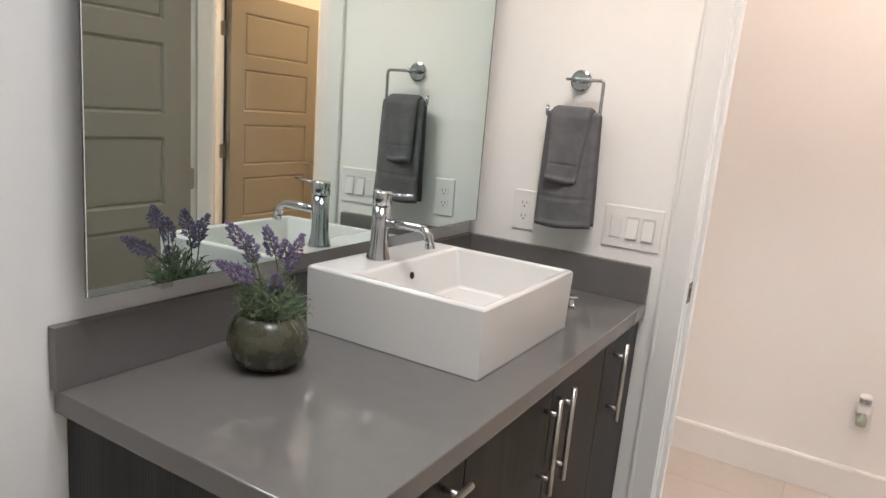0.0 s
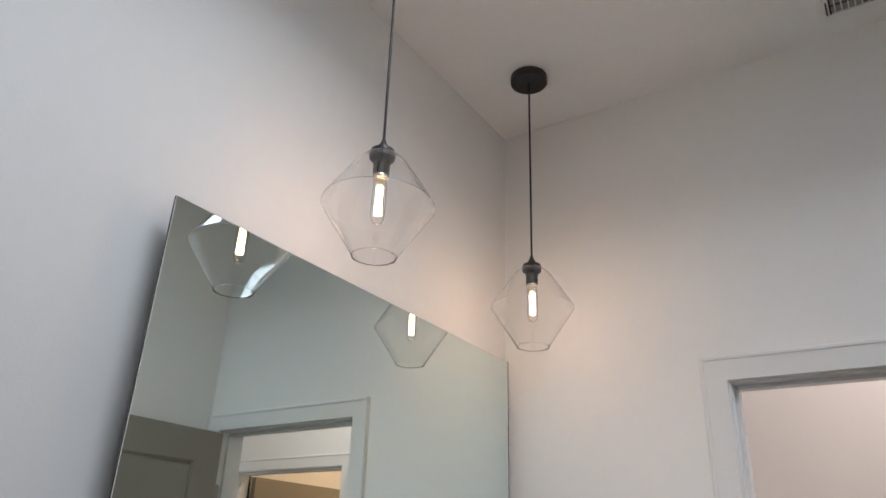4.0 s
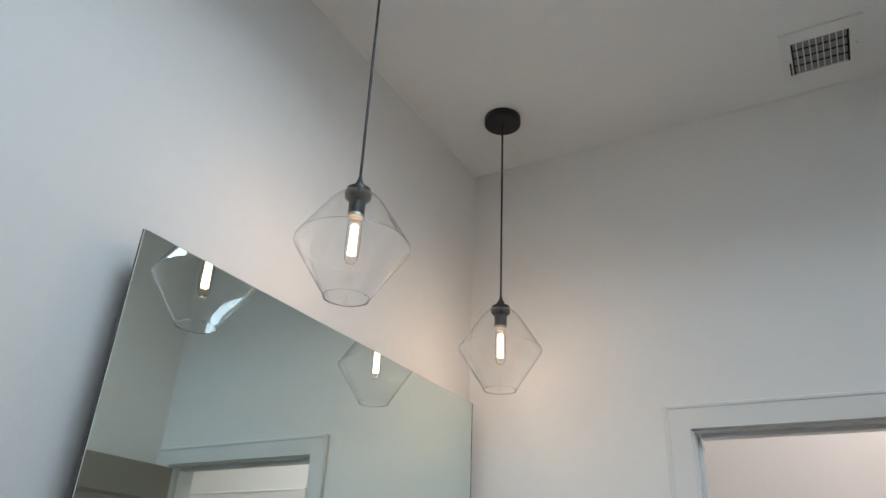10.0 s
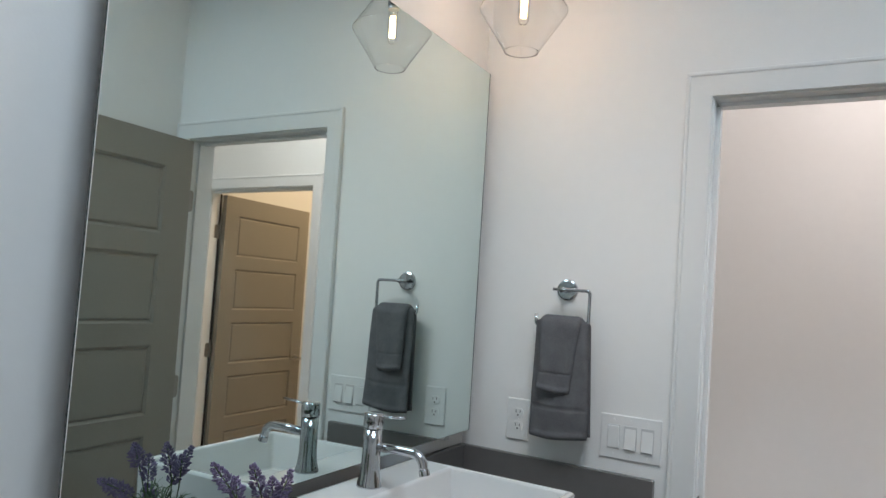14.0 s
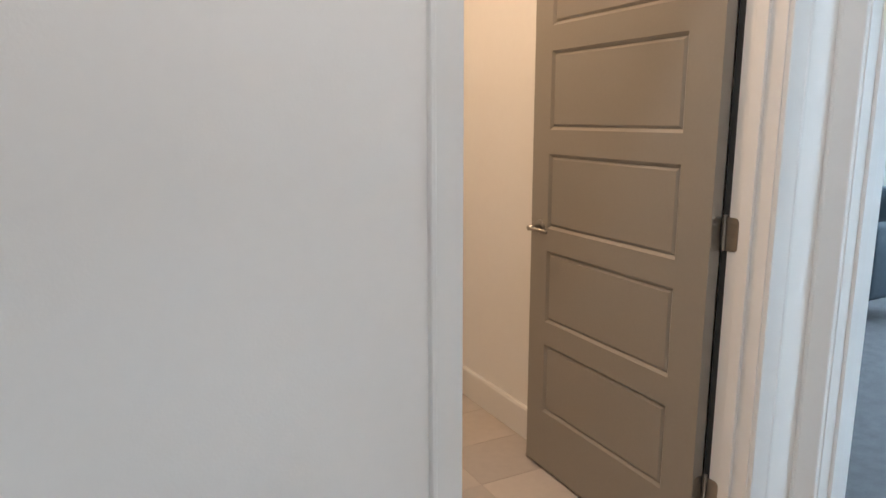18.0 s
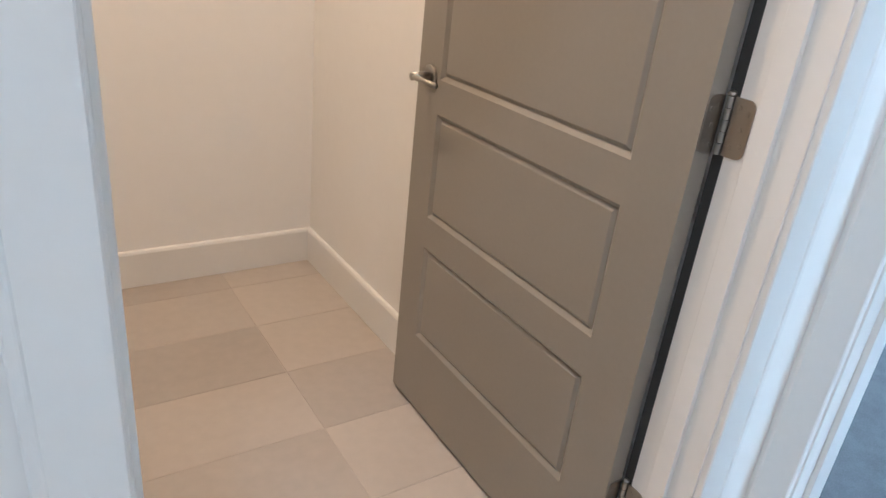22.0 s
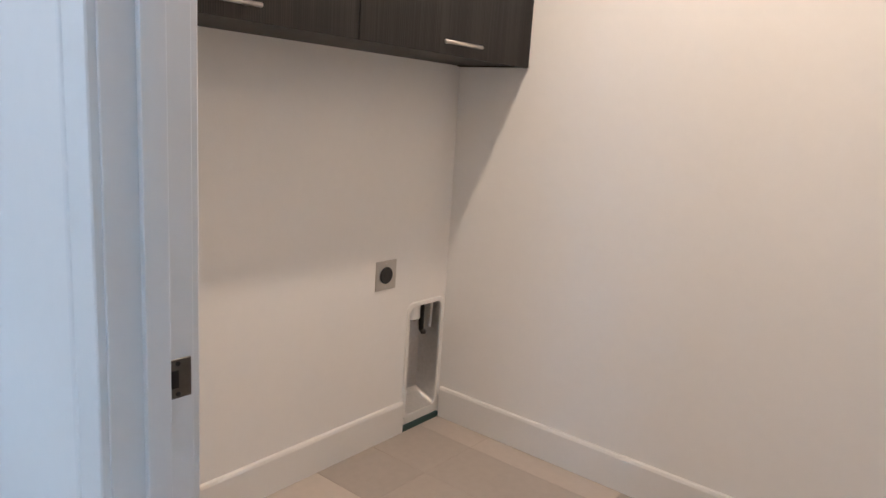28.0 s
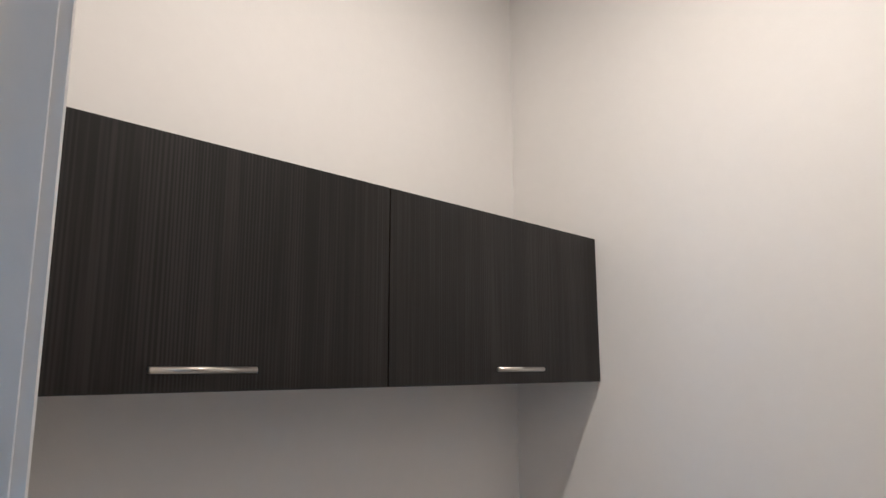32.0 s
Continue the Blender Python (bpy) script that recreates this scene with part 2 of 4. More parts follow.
def lathe(bm, profile, at=(0, 0, 0), n=32, caps=True, m=None):
    """Turns (radius, height) pairs round the upright axis."""
    rings = []
    for r, z in profile:
        rings.append([bm.verts.new((r * math.cos(2 * math.pi * k / n), r * math.sin(2 * math.pi * k / n), z)) for k in range(n)])
    for a, b in zip(rings, rings[1:]):
        for k in range(n):
            bm.faces.new((a[k], a[(k + 1) % n], b[(k + 1) % n], b[k]))
    if caps:
        bm.faces.new(rings[0][::-1])
        bm.faces.new(rings[-1])
    vs = [v for r in rings for v in r]
    bmesh.ops.transform(bm, matrix=Matrix.Translation(at) @ (m or Matrix()), verts=vs)
    return bm


def rod(bm, a, b, r, n=12, r2=None):
    a, b = Vector(a), Vector(b)
    q = (b - a).to_track_quat('Z', 'Y').to_matrix().to_4x4()
    return lathe(bm, [(r, 0), (r if r2 is None else r2, (b - a).length)], a, n, True, q)


def tube(bm, pts, r, n=12, flat=1.0):
    """A bent rod through the points."""
    pts = [Vector(p) for p in pts]
    rings = []
    up = Vector((0.13, 0.2, 1)).normalized()
    for i, p in enumerate(pts):
        d = (pts[min(i + 1, len(pts) - 1)] - pts[max(i - 1, 0)]).normalized()
        u = d.cross(up)
        if u.length < 1e-3:
            u = d.cross(Vector((1, 0, 0)))
        u.normalize()
        w = d.cross(u)
        rings.append([bm.verts.new(p + r * (math.cos(2 * math.pi * k / n) * u + flat * math.sin(2 * math.pi * k / n) * w)) for k in range(n)])
    for a, b in zip(rings, rings[1:]):
        for k in range(n):
            bm.faces.new((a[k], a[(k + 1) % n], b[(k + 1) % n], b[k]))
    bm.faces.new(rings[0][::-1])
    bm.faces.new(rings[-1])
    return bm


def arc(c, r, a0, a1, n, u, w):
    c, u, w = Vector(c), Vector(u), Vector(w)
    return [c + r * (math.cos(radians(a0 + (a1 - a0) * k / n)) * u + math.sin(radians(a0 + (a1 - a0) * k / n)) * w) for k in range(n + 1)]


def structure(ob, label, category):
    return tagged(ob, label, category, kind="structure")


# ---- the shell ----
H = 3.05          # ceilings
YH, YL = 1.10, 1.22      # hall and laundry faces of the wall between them
XB = 2.715        # hall face of the bedroom wall
XL, XR, YB = 0.72, 2.587, 2.985   # laundry: cabinet wall, wall behind the door, back wall


def wall(name, specs, label):
    return structure(part(name, boxes(*specs), WALL), label, "wall")


def wall_x(x0, x1, y0, y1, door=None, top=2.05, z1=H):
    """Boxes of a wall that runs along x, with one door opening."""
    if not door:
        return [(x0, x1, y0, y1, 0, z1)]
    a, b = door
    return [(x0, a, y0, y1, 0, z1), (b, x1, y0, y1, 0, z1), (a, b, y0, y1, top, z1)]


B0, B1, BZ0, BZ1, BD = 2.752, 2.960, 0.062, 0.546, 0.105     # dryer vent recess
BA, BB = 0.697, 1.406      # bathroom door opening between its jambs
LA, LB = 1.655, 2.516      # laundry door opening
DA, DB = 0.225, 1.028      # bedroom door opening along y
JT = 0.018                 # jamb board

wall("wall_mirror", [(-0.12, 0, -3.3, 1.10, 0, H)], "smooth off-white painted wall behind the mirror")
wall("wall_towel", wall_x(0, XB, 0, 0.12, (BA - JT, BB + JT), 2.058), "off-white painted wall with the bathroom doorway")
wall("wall_behind", [(0, 2.75, -3.42, -3.3, 0, H)], "off-white painted bathroom end wall")
wall("wall_bath_return", [(1.482, 1.60, -0.95, 0, 0, H)], "off-white painted wall close behind the open bathroom door")
wall("wall_bath_side", [(2.45, 2.57, -3.3, 0, 0, H)], "off-white painted bathroom side wall")
wall("wall_laundry_front", wall_x(-0.12, XB, YH, YL, (LA - JT, LB + JT), 2.058), "off-white painted hall wall with the laundry doorway")
wall("wall_laundry_cabinets", [(XL - 0.12, XL, YL, YB + 0.12, 0, BZ0), (XL - 0.12, XL, YL, B0, BZ0, H),
     (XL - 0.12, XL, B0, B1, BZ1, H), (XL - 0.12, XL, B1, YB + 0.12, BZ0, H)], "warm white laundry wall under the cabinets")
wall("wall_laundry_back", [(XL, XR + 0.12, YB, YB + 0.12, 0, H)], "warm white laundry back wall")
wall("wall_laundry_side", [(XR, XR + 0.12, YL, YB, 0, H)], "warm white laundry wall behind the open door")
wall("wall_bedroom_hall", [(XB, XB + 0.12, -3.3, DA - JT, 0, H), (XB, XB + 0.12, DB + JT, 4.4, 0, H), (XB, XB + 0.12, DA - JT, DB + JT, 2.058, H)],
     "off-white painted wall with the bedroom doorway")
BED_WINDOWS = ((1.46, 2.24), (2.42, 3.2))
# unseen opening, added to let fill light onto the hall casings
UNSEEN_WINDOW = (3.5, 5.3)
wall("wall_bedroom_window", [(7.0, 7.15, -3.3, 1.46, 0, H), (7.0, 7.15, 2.24, 2.42, 0, H), (7.0, 7.15, 3.2, 4.4, 0, H)] + [(7.0, 7.15, a, b, *z) for a, b in BED_WINDOWS for z in ((0, 0.62), (2.28, H))],
     "pale bedroom wall with two windows")
wall("wall_bedroom_far", [(XB, 7.15, 4.4, 4.52, 0, H)], "pale painted bedroom wall")
a, b = UNSEEN_WINDOW
wall("wall_bedroom_near", [(XB, a, -3.42, -3.3, 0, H), (b, 7.15, -3.42, -3.3, 0, H), (a, b, -3.42, -3.3, 0, 0.62), (a, b, -3.42, -3.3, 2.28, H)], "pale painted bedroom end wall with an unseen window added for fill light")

SX0, SX1, SY0, SY1 = 0.555, 1.655, -2.05, -0.972    # roof light shaft


def holed(name, x0, x1, y0, y1, z0, z1, hx0, hx1, hy0, hy1, mat):
    return part(name, boxes((x0, hx0, y0, y1, z0, z1), (hx1, x1, y0, y1, z0, z1), (hx0, hx1, y0, hy0, z0, z1), (hx0, hx1, hy1, y1, z0, z1)), mat)


structure(holed("ceiling_bathroom", -0.12, 2.6, -3.42, 0.06, H, H + 0.12, SX0, SX1, SY0, SY1, CEIL), "flat white painted bathroom ceiling with a square roof-light shaft", "ceiling")
structure(part("ceiling_hall", boxes((-0.12, XB + 0.06, 0.06, 1.16, H, H + 0.12)), CEIL), "flat white painted hall ceiling", "ceiling")
structure(part("ceiling_laundry", boxes((XL - 0.12, XB + 0.06, 1.16, YB + 0.12, H, H + 0.12)), CEIL), "flat white painted laundry ceiling", "ceiling")
structure(part("ceiling_bedroom", boxes((XB + 0.06, 7.15, -3.42, 4.52, H, H + 0.12)), CEIL), "flat white painted bedroom ceiling", "ceiling")

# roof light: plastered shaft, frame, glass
roof_light = structure(empty("window_1", (1.105, -1.51, 3.2)), "square roof light with a plastered shaft, its colour darkened against glare, under a bright sky", "skylight")


def under(ob, parent):
    """Keeps a part built in world places where it is."""
    ob.parent = parent
    ob.matrix_parent_inverse = Matrix.Translation(parent.location).inverted() if not parent.rotation_euler.z else parent.matrix_basis.inverted()
    return ob


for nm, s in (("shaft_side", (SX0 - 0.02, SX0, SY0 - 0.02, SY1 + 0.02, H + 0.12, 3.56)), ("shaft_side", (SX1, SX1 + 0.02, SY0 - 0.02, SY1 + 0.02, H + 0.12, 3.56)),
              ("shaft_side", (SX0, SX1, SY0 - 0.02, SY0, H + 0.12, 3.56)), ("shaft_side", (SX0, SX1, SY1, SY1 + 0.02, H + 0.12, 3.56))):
    under(part(nm, boxes(s), SHAFT_DIMMED), roof_light)
# linings carry the darkened shaft colour down over the slab's white edge
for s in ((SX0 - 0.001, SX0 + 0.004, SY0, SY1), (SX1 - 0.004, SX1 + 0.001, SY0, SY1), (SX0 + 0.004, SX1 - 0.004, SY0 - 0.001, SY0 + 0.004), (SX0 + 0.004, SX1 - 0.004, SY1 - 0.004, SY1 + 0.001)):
    under(part("shaft_lining", boxes(s + (H + 0.002, H + 0.124)), SHAFT_DIMMED), roof_light)
for s in ((SX0, SX0 + 0.035, SY0, SY1, 3.51, 3.55), (SX1 - 0.035, SX1, SY0, SY1, 3.51, 3.55), (SX0 + 0.035, SX1 - 0.035, SY0, SY0 + 0.035, 3.51, 3.55), (SX0 + 0.035, SX1 - 0.035, SY1 - 0.035, SY1, 3.51, 3.55)):
    under(part("window_frame", boxes(s), TRIM), roof_light)
pane = under(part("pane", boxes((SX0 + 0.036, SX1 - 0.036, SY0 + 0.036, SY1 - 0.036, 3.522, 3.528)), PANE), roof_light)
pane.visible_shadow = False

# floors
structure(part("floor", boxes((-0.12, XB + 0.06, -3.42, YB + 0.12, -0.12, -0.0014)), GROUT), "grouted bed of the beige tiled floor", "floor")
structure(part("floor_bedroom", boxes((XB + 0.06, 7.15, -3.42, 4.52, -0.12, 0.006)), CARPET), "mottled grey cut-pile bedroom carpet", "carpet")

# ---- door frames ----
CASING = [(0.004, 0.0), (0.004, 0.010), (0.006, 0.0125), (0.061, 0.0140), (0.063, 0.0160), (0.065, 0.0168), (0.071, 0.0168), (0.073, 0.015), (0.073, 0.0)]


def casing(a, b, top, to_world):
    """A mitred moulding round three sides of an opening from a to b; to_world(s, depth, z) gives the place."""
    bm = bmesh.new()
    cols = []
    for u, v in CASING:
        cols.append([bm.verts.new(to_world(s, v, z)) for s, z in ((a - u, 0), (a - u, top + u), (b + u, top + u), (b + u, 0))])
    for p, q in zip(cols, cols[1:] + cols[:1]):
        for k in range(3):
            bm.faces.new((p[k], p[k + 1], q[k + 1], q[k]))
    bm.faces.new([c[0] for c in cols])
    bm.faces.new([c[3] for c in cols])
    return bm


def door_frame(name, a, b, front, back, along, stop_at, label):
    """Jambs, stops and casings of an opening. along: the axis that the wall runs along; front, back: the wall's two faces."""
    fr = structure(empty(name, ((a + b) / 2, (front + back) / 2, 0) if along == 'x' else ((front + back) / 2, (a + b) / 2, 0)), label, "door frame")
    w = (lambda s, d, z: (s, d, z)) if along == 'x' else (lambda s, d, z: (d, s, z))

    def slab(s0, s1, d0, d1, z0, z1, bev=0.0015):
        p, q = w(s0, d0, z0), w(s1, d1, z1)
        return box(bmesh.new(), p[0], q[0], p[1], q[1], z0, z1, bevel=bev)
    top = 2.04
    for s0, s1 in ((a - JT, a), (b, b + JT)):
        under(part("jamb", slab(s0, s1, front, back, 0, top + JT), TRIM), fr)
    under(part("jamb_head", slab(a, b, front, back, top, top + JT), TRIM), fr)
    d0, d1 = stop_at
    for s0, s1 in ((a, a + 0.011), (b - 0.011, b)):
        under(part("door_stop", slab(s0, s1, d0, d1, 0, top - 0.011), TRIM), fr)
    under(part("door_stop", slab(a + 0.011, b - 0.011, d0, d1, top - 0.011, top), TRIM), fr)
    under(part("casing", casing(a, b, top, lambda s, v, z: w(s, front - v, z)), TRIM), fr)
    under(part("casing", casing(a, b, top, lambda s, v, z: w(s, back + v, z)), TRIM), fr)
    return fr


frame_bath = door_frame("door_frame_1", BA, BB, 0.0, 0.12, 'x', (0.04, 0.075), "white painted doorway with moulded casing off the bathroom")
frame_laundry = door_frame("door_frame_2", LA, LB, YH, YL, 'x', (YH + 0.045, YH + 0.08), "white painted doorway with moulded casing to the laundry")
door_frame("door_frame_3", DA, DB, XB, XB + 0.12, 'y', (XB + 0.04, XB + 0.075), "white painted doorway with moulded casing to the bedroom")


def strike(x, y, z, m, parent):
    bm = box(bmesh.new(), -0.0015, 0.0015, -0.021, 0.021, -0.029, 0.029, bevel=0.001, seg=1)
    bmesh.ops.transform(bm, matrix=Matrix.Translation((x, y, z)) @ m, verts=bm.verts)
    p = under(part("strike_plate", bm, AGED, label="dark nickel strike plate"), parent)
    bm = box(bmesh.new(), -0.0022, 0.0022, -0.015, 0.001, -0.013, 0.013)
    for zz in (-0.0225, 0.0225):
        rod(bm, (-0.0026, 0, zz), (0.0026, 0, zz), 0.0035, 8)
    bmesh.ops.transform(bm, matrix=Matrix.Translation((x, y, z)) @ m, verts=bm.verts)
    h = part("latch_hole", bm, DARK)
    h.parent = p
    return p


strike(LA + 0.001, YL - 0.026, 0.948, Matrix(), frame_laundry)
strike(BA + 0.001, 0.026, 0.95, Matrix(), frame_bath)

# ---- five-panel doors ----


def door_leaf(w, t, s, xa, xb, tops, tall):
    """A moulded five-panel leaf from x = 0.004 to w, between y = 0 and s * t."""
    bm = bmesh.new()
    x0, z0, z1 = 0.0095, 0.012, 2.03
    xs = [x0, xa, xb, w]
    zs = [z0]
    for top in tops:
        zs += [top - tall, top]
    zs.append(z1)
    for y, inward in ((0.0, s), (s * t, -s)):
        g = {}
        for i, x in enumerate(xs):
            for k, z in enumerate(zs):
                g[i, k] = bm.verts.new((x, y, z))
        for i in range(3):
            for k in range(len(zs) - 1):
                q = [g[i, k], g[i + 1, k], g[i + 1, k + 1], g[i, k + 1]]
                if i == 1 and k % 2 == 1:
                    rings = [q]
                    for ins, dep in ((0.0095, 0.0085), (0.0115, 0.0090), (0.0185, 0.0040), (0.0200, 0.0034)):
                        d = y + inward * dep
                        rings.append([bm.verts.new((xs[1] + ins, d, zs[k] + ins)), bm.verts.new((xs[2] - ins, d, zs[k] + ins)),
                                      bm.verts.new((xs[2] - ins, d, zs[k + 1] - ins)), bm.verts.new((xs[1] + ins, d, zs[k + 1] - ins))])
                    for a, b in zip(rings, rings[1:]):
                        for j in range(4):
                            bm.faces.new((a[j], a[(j + 1) % 4], b[(j + 1) % 4], b[j]))
                    bm.faces.new(rings[-1])
                else:
                    bm.faces.new(q)
        if y == 0:
            first = g
    nz = len(zs)
    for k in range(nz - 1):
        bm.faces.new((first[0, k], first[0, k + 1], g[0, k + 1], g[0, k]))
        bm.faces.new((first[3, k], first[3, k + 1], g[3, k + 1], g[3, k]))
    for i in range(3):
        bm.faces.new((first[i, 0], first[i + 1, 0], g[i + 1, 0], g[i, 0]))
        bm.faces.new((first[i, nz - 1], first[i + 1, nz - 1], g[i + 1, nz - 1], g[i, nz - 1]))
    return bm


def lever(parent, x, y, n, z=0.94):
    """A nickel lever set with a round rose on the face whose normal is n along y, the bar towards the hinges."""
    bm = lathe(bmesh.new(), [(0.026, 0), (0.027, 0.002), (0.027, 0.007), (0.025, 0.009)], m=Matrix.Rotation(radians(-90 * n), 4, 'X'), at=(x, y, z), n=28)
    rose = part("lever_rose", bm, SATIN, parent, "satin nickel round rose", smooth=False)
    bm = bmesh.new()
    rod(bm, (x, y + n * 0.008, z), (x, y + n * 0.056, z), 0.0098, 16)
    pts = [(x, y + n * 0.045, z)] + [(x - 0.001 - 0.014 * k / 4, y + n * (0.045 + 0.008 * math.sin(k / 4 * 1.57)), z) for k in range(1, 5)] + [(x - 0.108, y + n * 0.053, z)]
    tube(bm, pts, 0.0068, 12, flat=0.95)
    part("door_handle", bm, SATIN, parent, "satin nickel lever handle", smooth=True)
    return rose


def hinge(parent, s, t, z):
    """Knuckle at the pin, one leaf on the door's edge."""
    bm = bmesh.new()
    for k in range(5):
        rod(bm, (0, -s * 0.003, z - 0.0445 + k * 0.0178), (0, -s * 0.003, z - 0.0445 + k * 0.0178 + 0.0168), 0.0062, 14)
    lathe(bm, [(0.0062, 0), (0.0075, 0.002), (0.006, 0.006), (0.003, 0.0075)], (0, -s * 0.003, z + 0.0445), 14)
    h = part("hinge", bm, SATIN, parent, "brushed nickel butt hinge")
    bm = bmesh.new()
    outline = plate_outline(0.0, t - 0.002, -0.0445, 0.0445, 0.012, round_low=False)
    slab_from(bm, [(0.0079, s * a, z + b) for a, b in outline], (0.0016, 0, 0))
    lf = part("hinge_leaf", bm, SATIN)
    bm = bmesh.new()
    for a, b in ((0.009, 0.030), (0.024, 0.024), (0.017, 0.0), (0.024, -0.024), (0.009, -0.030)):
        lathe(bm, [(0.0042, 0), (0.0038, 0.0009), (0.0016, 0.0004)], (0.0079, s * a, z + b), 10, m=Matrix.Rotation(radians(-90), 4, 'Y'))
    part("screw", bm, SATIN, h)
    lf.parent = h
    return h


def plate_outline(a0, a1, b0, b1, r, round_low=True):
    """Outline of a plate whose outer corners are rounded."""
    pts = [(a0, b0)] if not round_low else []
    pts += [(a1 - r + r * math.sin(radians(k * 15)), b0 + r - r * math.cos(radians(k * 15))) for k in range(7)]
    pts += [(a1 - r + r * math.cos(radians(k * 15)), b1 - r + r * math.sin(radians(k * 15))) for k in range(7)]
    if round_low:
        pts += [(a0 + r - r * math.sin(radians(k * 15)), b1 - r + r * math.cos(radians(k * 15))) for k in range(7)]
        pts += [(a0 + r - r * math.cos(radians(k * 15)), b0 + r - r * math.sin(radians(k * 15))) for k in range(7)]
    else:
        pts.append((a0, b1))
    return pts


def slab_from(bm, ring, push):
    a = [bm.verts.new(p) for p in ring]
    b = [bm.verts.new(Vector(p) + Vector(push)) for p in ring]
    bm.faces.new(a[::-1])
    bm.faces.new(b)
    for k in range(len(a)):
        bm.faces.new((a[k], a[(k + 1) % len(a)], b[(k + 1) % len(a)], b[k]))
    return bm


def panel_door(name, w, s, m, label, xa, xb, tops, tall, both=True, t=0.035):
    d = structure(empty(name), label, "door")
    part("door_leaf", door_leaf(w, t, s, xa, xb, tops, tall), DOOR, d)
    lever(d, w - 0.062, s * t, s)
    if both:
        lever(d, w - 0.062, 0, -s)
    bm = box(bmesh.new(), w - 0.0005, w + 0.0012, s * 0.006, s * 0.029, 0.905, 0.975, bevel=0.0004, seg=1)
    plate = part("latch_plate", bm, NICKEL, d)
    bm = box(bmesh.new(), w, w + 0.009, s * 0.012, s * 0.023, 0.93, 0.95, bevel=0.002, seg=1)
    part("latch_bolt", bm, NICKEL, d)
    for z in (0.29, 1.031, 1.79):
        hinge(d, s, t, z)
    d.matrix_world = m
    return d


panel_door("door_1", 0.686, -1, pose(BB + 0.001, -0.005, 0, 0, 0, -90.7), "greige five-panel bathroom door standing wide open", 0.135, 0.557, (0.505, 0.858, 1.206, 1.557, 1.907), 0.267)
panel_door("door_2", 0.850, 1, pose(LB - 0.004, YL + 0.012, 0, 0, 0, 89.05), "greige five-panel laundry door standing wide open", 0.128, 0.748, (0.505, 0.858, 1.206, 1.557, 1.907), 0.267, both=False, t=0.036)


def jamb_leaf(parent, x, y, z, dy, nx):
    bm = bmesh.new()
    slab_from(bm, [(x, y + dy * a, z + b) for a, b in plate_outline(-0.004, 0.032, -0.0445, 0.0445, 0.013, round_low=False)], (nx * 0.0022, 0, 0))
    lf = under(part("hinge_leaf", bm, SATIN, label="brushed nickel hinge leaf with rounded corners"), parent)
    bm = bmesh.new()
    for a, b in ((0.007, 0.030), (0.023, 0.024), (0.016, 0.0), (0.023, -0.024), (0.007, -0.030)):
        lathe(bm, [(0.0042, 0), (0.0038, 0.0009), (0.0016, 0.0004)], (x + nx * 0.0022, y + dy * a, z + b), 10, m=Matrix.Rotation(radians(90 * nx), 4, 'Y'))
    sc = part("screw", bm, SATIN)
    sc.parent = lf


# black strips stand in for the dark of the gaps beside the hinges
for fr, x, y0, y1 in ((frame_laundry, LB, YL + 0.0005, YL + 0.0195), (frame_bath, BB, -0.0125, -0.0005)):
    under(part("gap_strip", box(bmesh.new(), x + 0.0012, x + 0.0036, y0, y1, 0.008, 2.035, bevel=0.0004, seg=1), RUBBER_GAP, label="black strip darkening the gap beside the hinges"), fr)

for z in (0.29, 1.031, 1.79):
    jamb_leaf(frame_laundry, LB, YL, z, -1, -1)
    jamb_leaf(frame_bath, BB, 0.0, z, 1, -1)


# ---- baseboards ----
def baseboard(name, p, q, n, label="tall white painted baseboard"):
    """From p to q along a wall whose room side is towards n."""
    p, q, n = Vector((*p, 0)), Vector((*q, 0)), Vector((*n, 0))
    prof = [(0, 0.001), (0.0145, 0.001), (0.0145, 0.128), (0.011, 0.137), (0.006, 0.140), (0, 0.140)]
    bm = bmesh.new()
    a = [bm.verts.new(p + n * u + Vector((0, 0, v))) for u, v in prof]
    b = [bm.verts.new(q + n * u + Vector((0, 0, v))) for u, v in prof]
    for k in range(len(prof)):
        bm.faces.new((a[k], a[(k + 1) % len(prof)], b[(k + 1) % len(prof)], b[k]))
    bm.faces.new(a)
    bm.faces.new(b)
    return structure(part(name, bm, TRIM), label, "baseboard")


for i, (p, q, n) in enumerate((
        ((0, YH), (LA - 0.073, YH), (0, -1)), ((LB + 0.073, YH), (XB, YH), (0, -1)),
        ((XL + 0.0145, YB), (XR - 0.0145, YB), (0, -1)), ((XR, YL + 0.02), (XR, YB), (-1, 0)), ((XL, YL), (XL, B0 - 0.016), (1, 0)),
        ((XL, YL), (LA - 0.073, YL), (0, 1)),
        ((0.0, 0.12), (BA - 0.073, 0.12), (0, 1)), ((BB + 0.073, 0.12), (XB, 0.12), (0, 1)), ((0, 0.12), (0, YH), (1, 0)),
        ((1.61, 0), (2.45, 0), (0, -1)), ((2.45, -3.3), (2.45, -0.015), (-1, 0)), ((0, -3.3), (2.45, -3.3), (0, 1)), ((0, -3.29), (0, -1.36), (1, 0)),
        ((7.0, -3.3), (7.0, 4.4), (-1, 0)), ((XB + 0.12, 4.4), (6.985, 4.4), (0, -1)), ((XB + 0.12, DB + 0.073), (XB + 0.12, 4.385), (1, 0)), ((XB + 0.12, -3.28), (XB + 0.12, DA - 0.073), (1, 0)))):
    baseboard("baseboard_%d" % (i + 1), p, q, n)

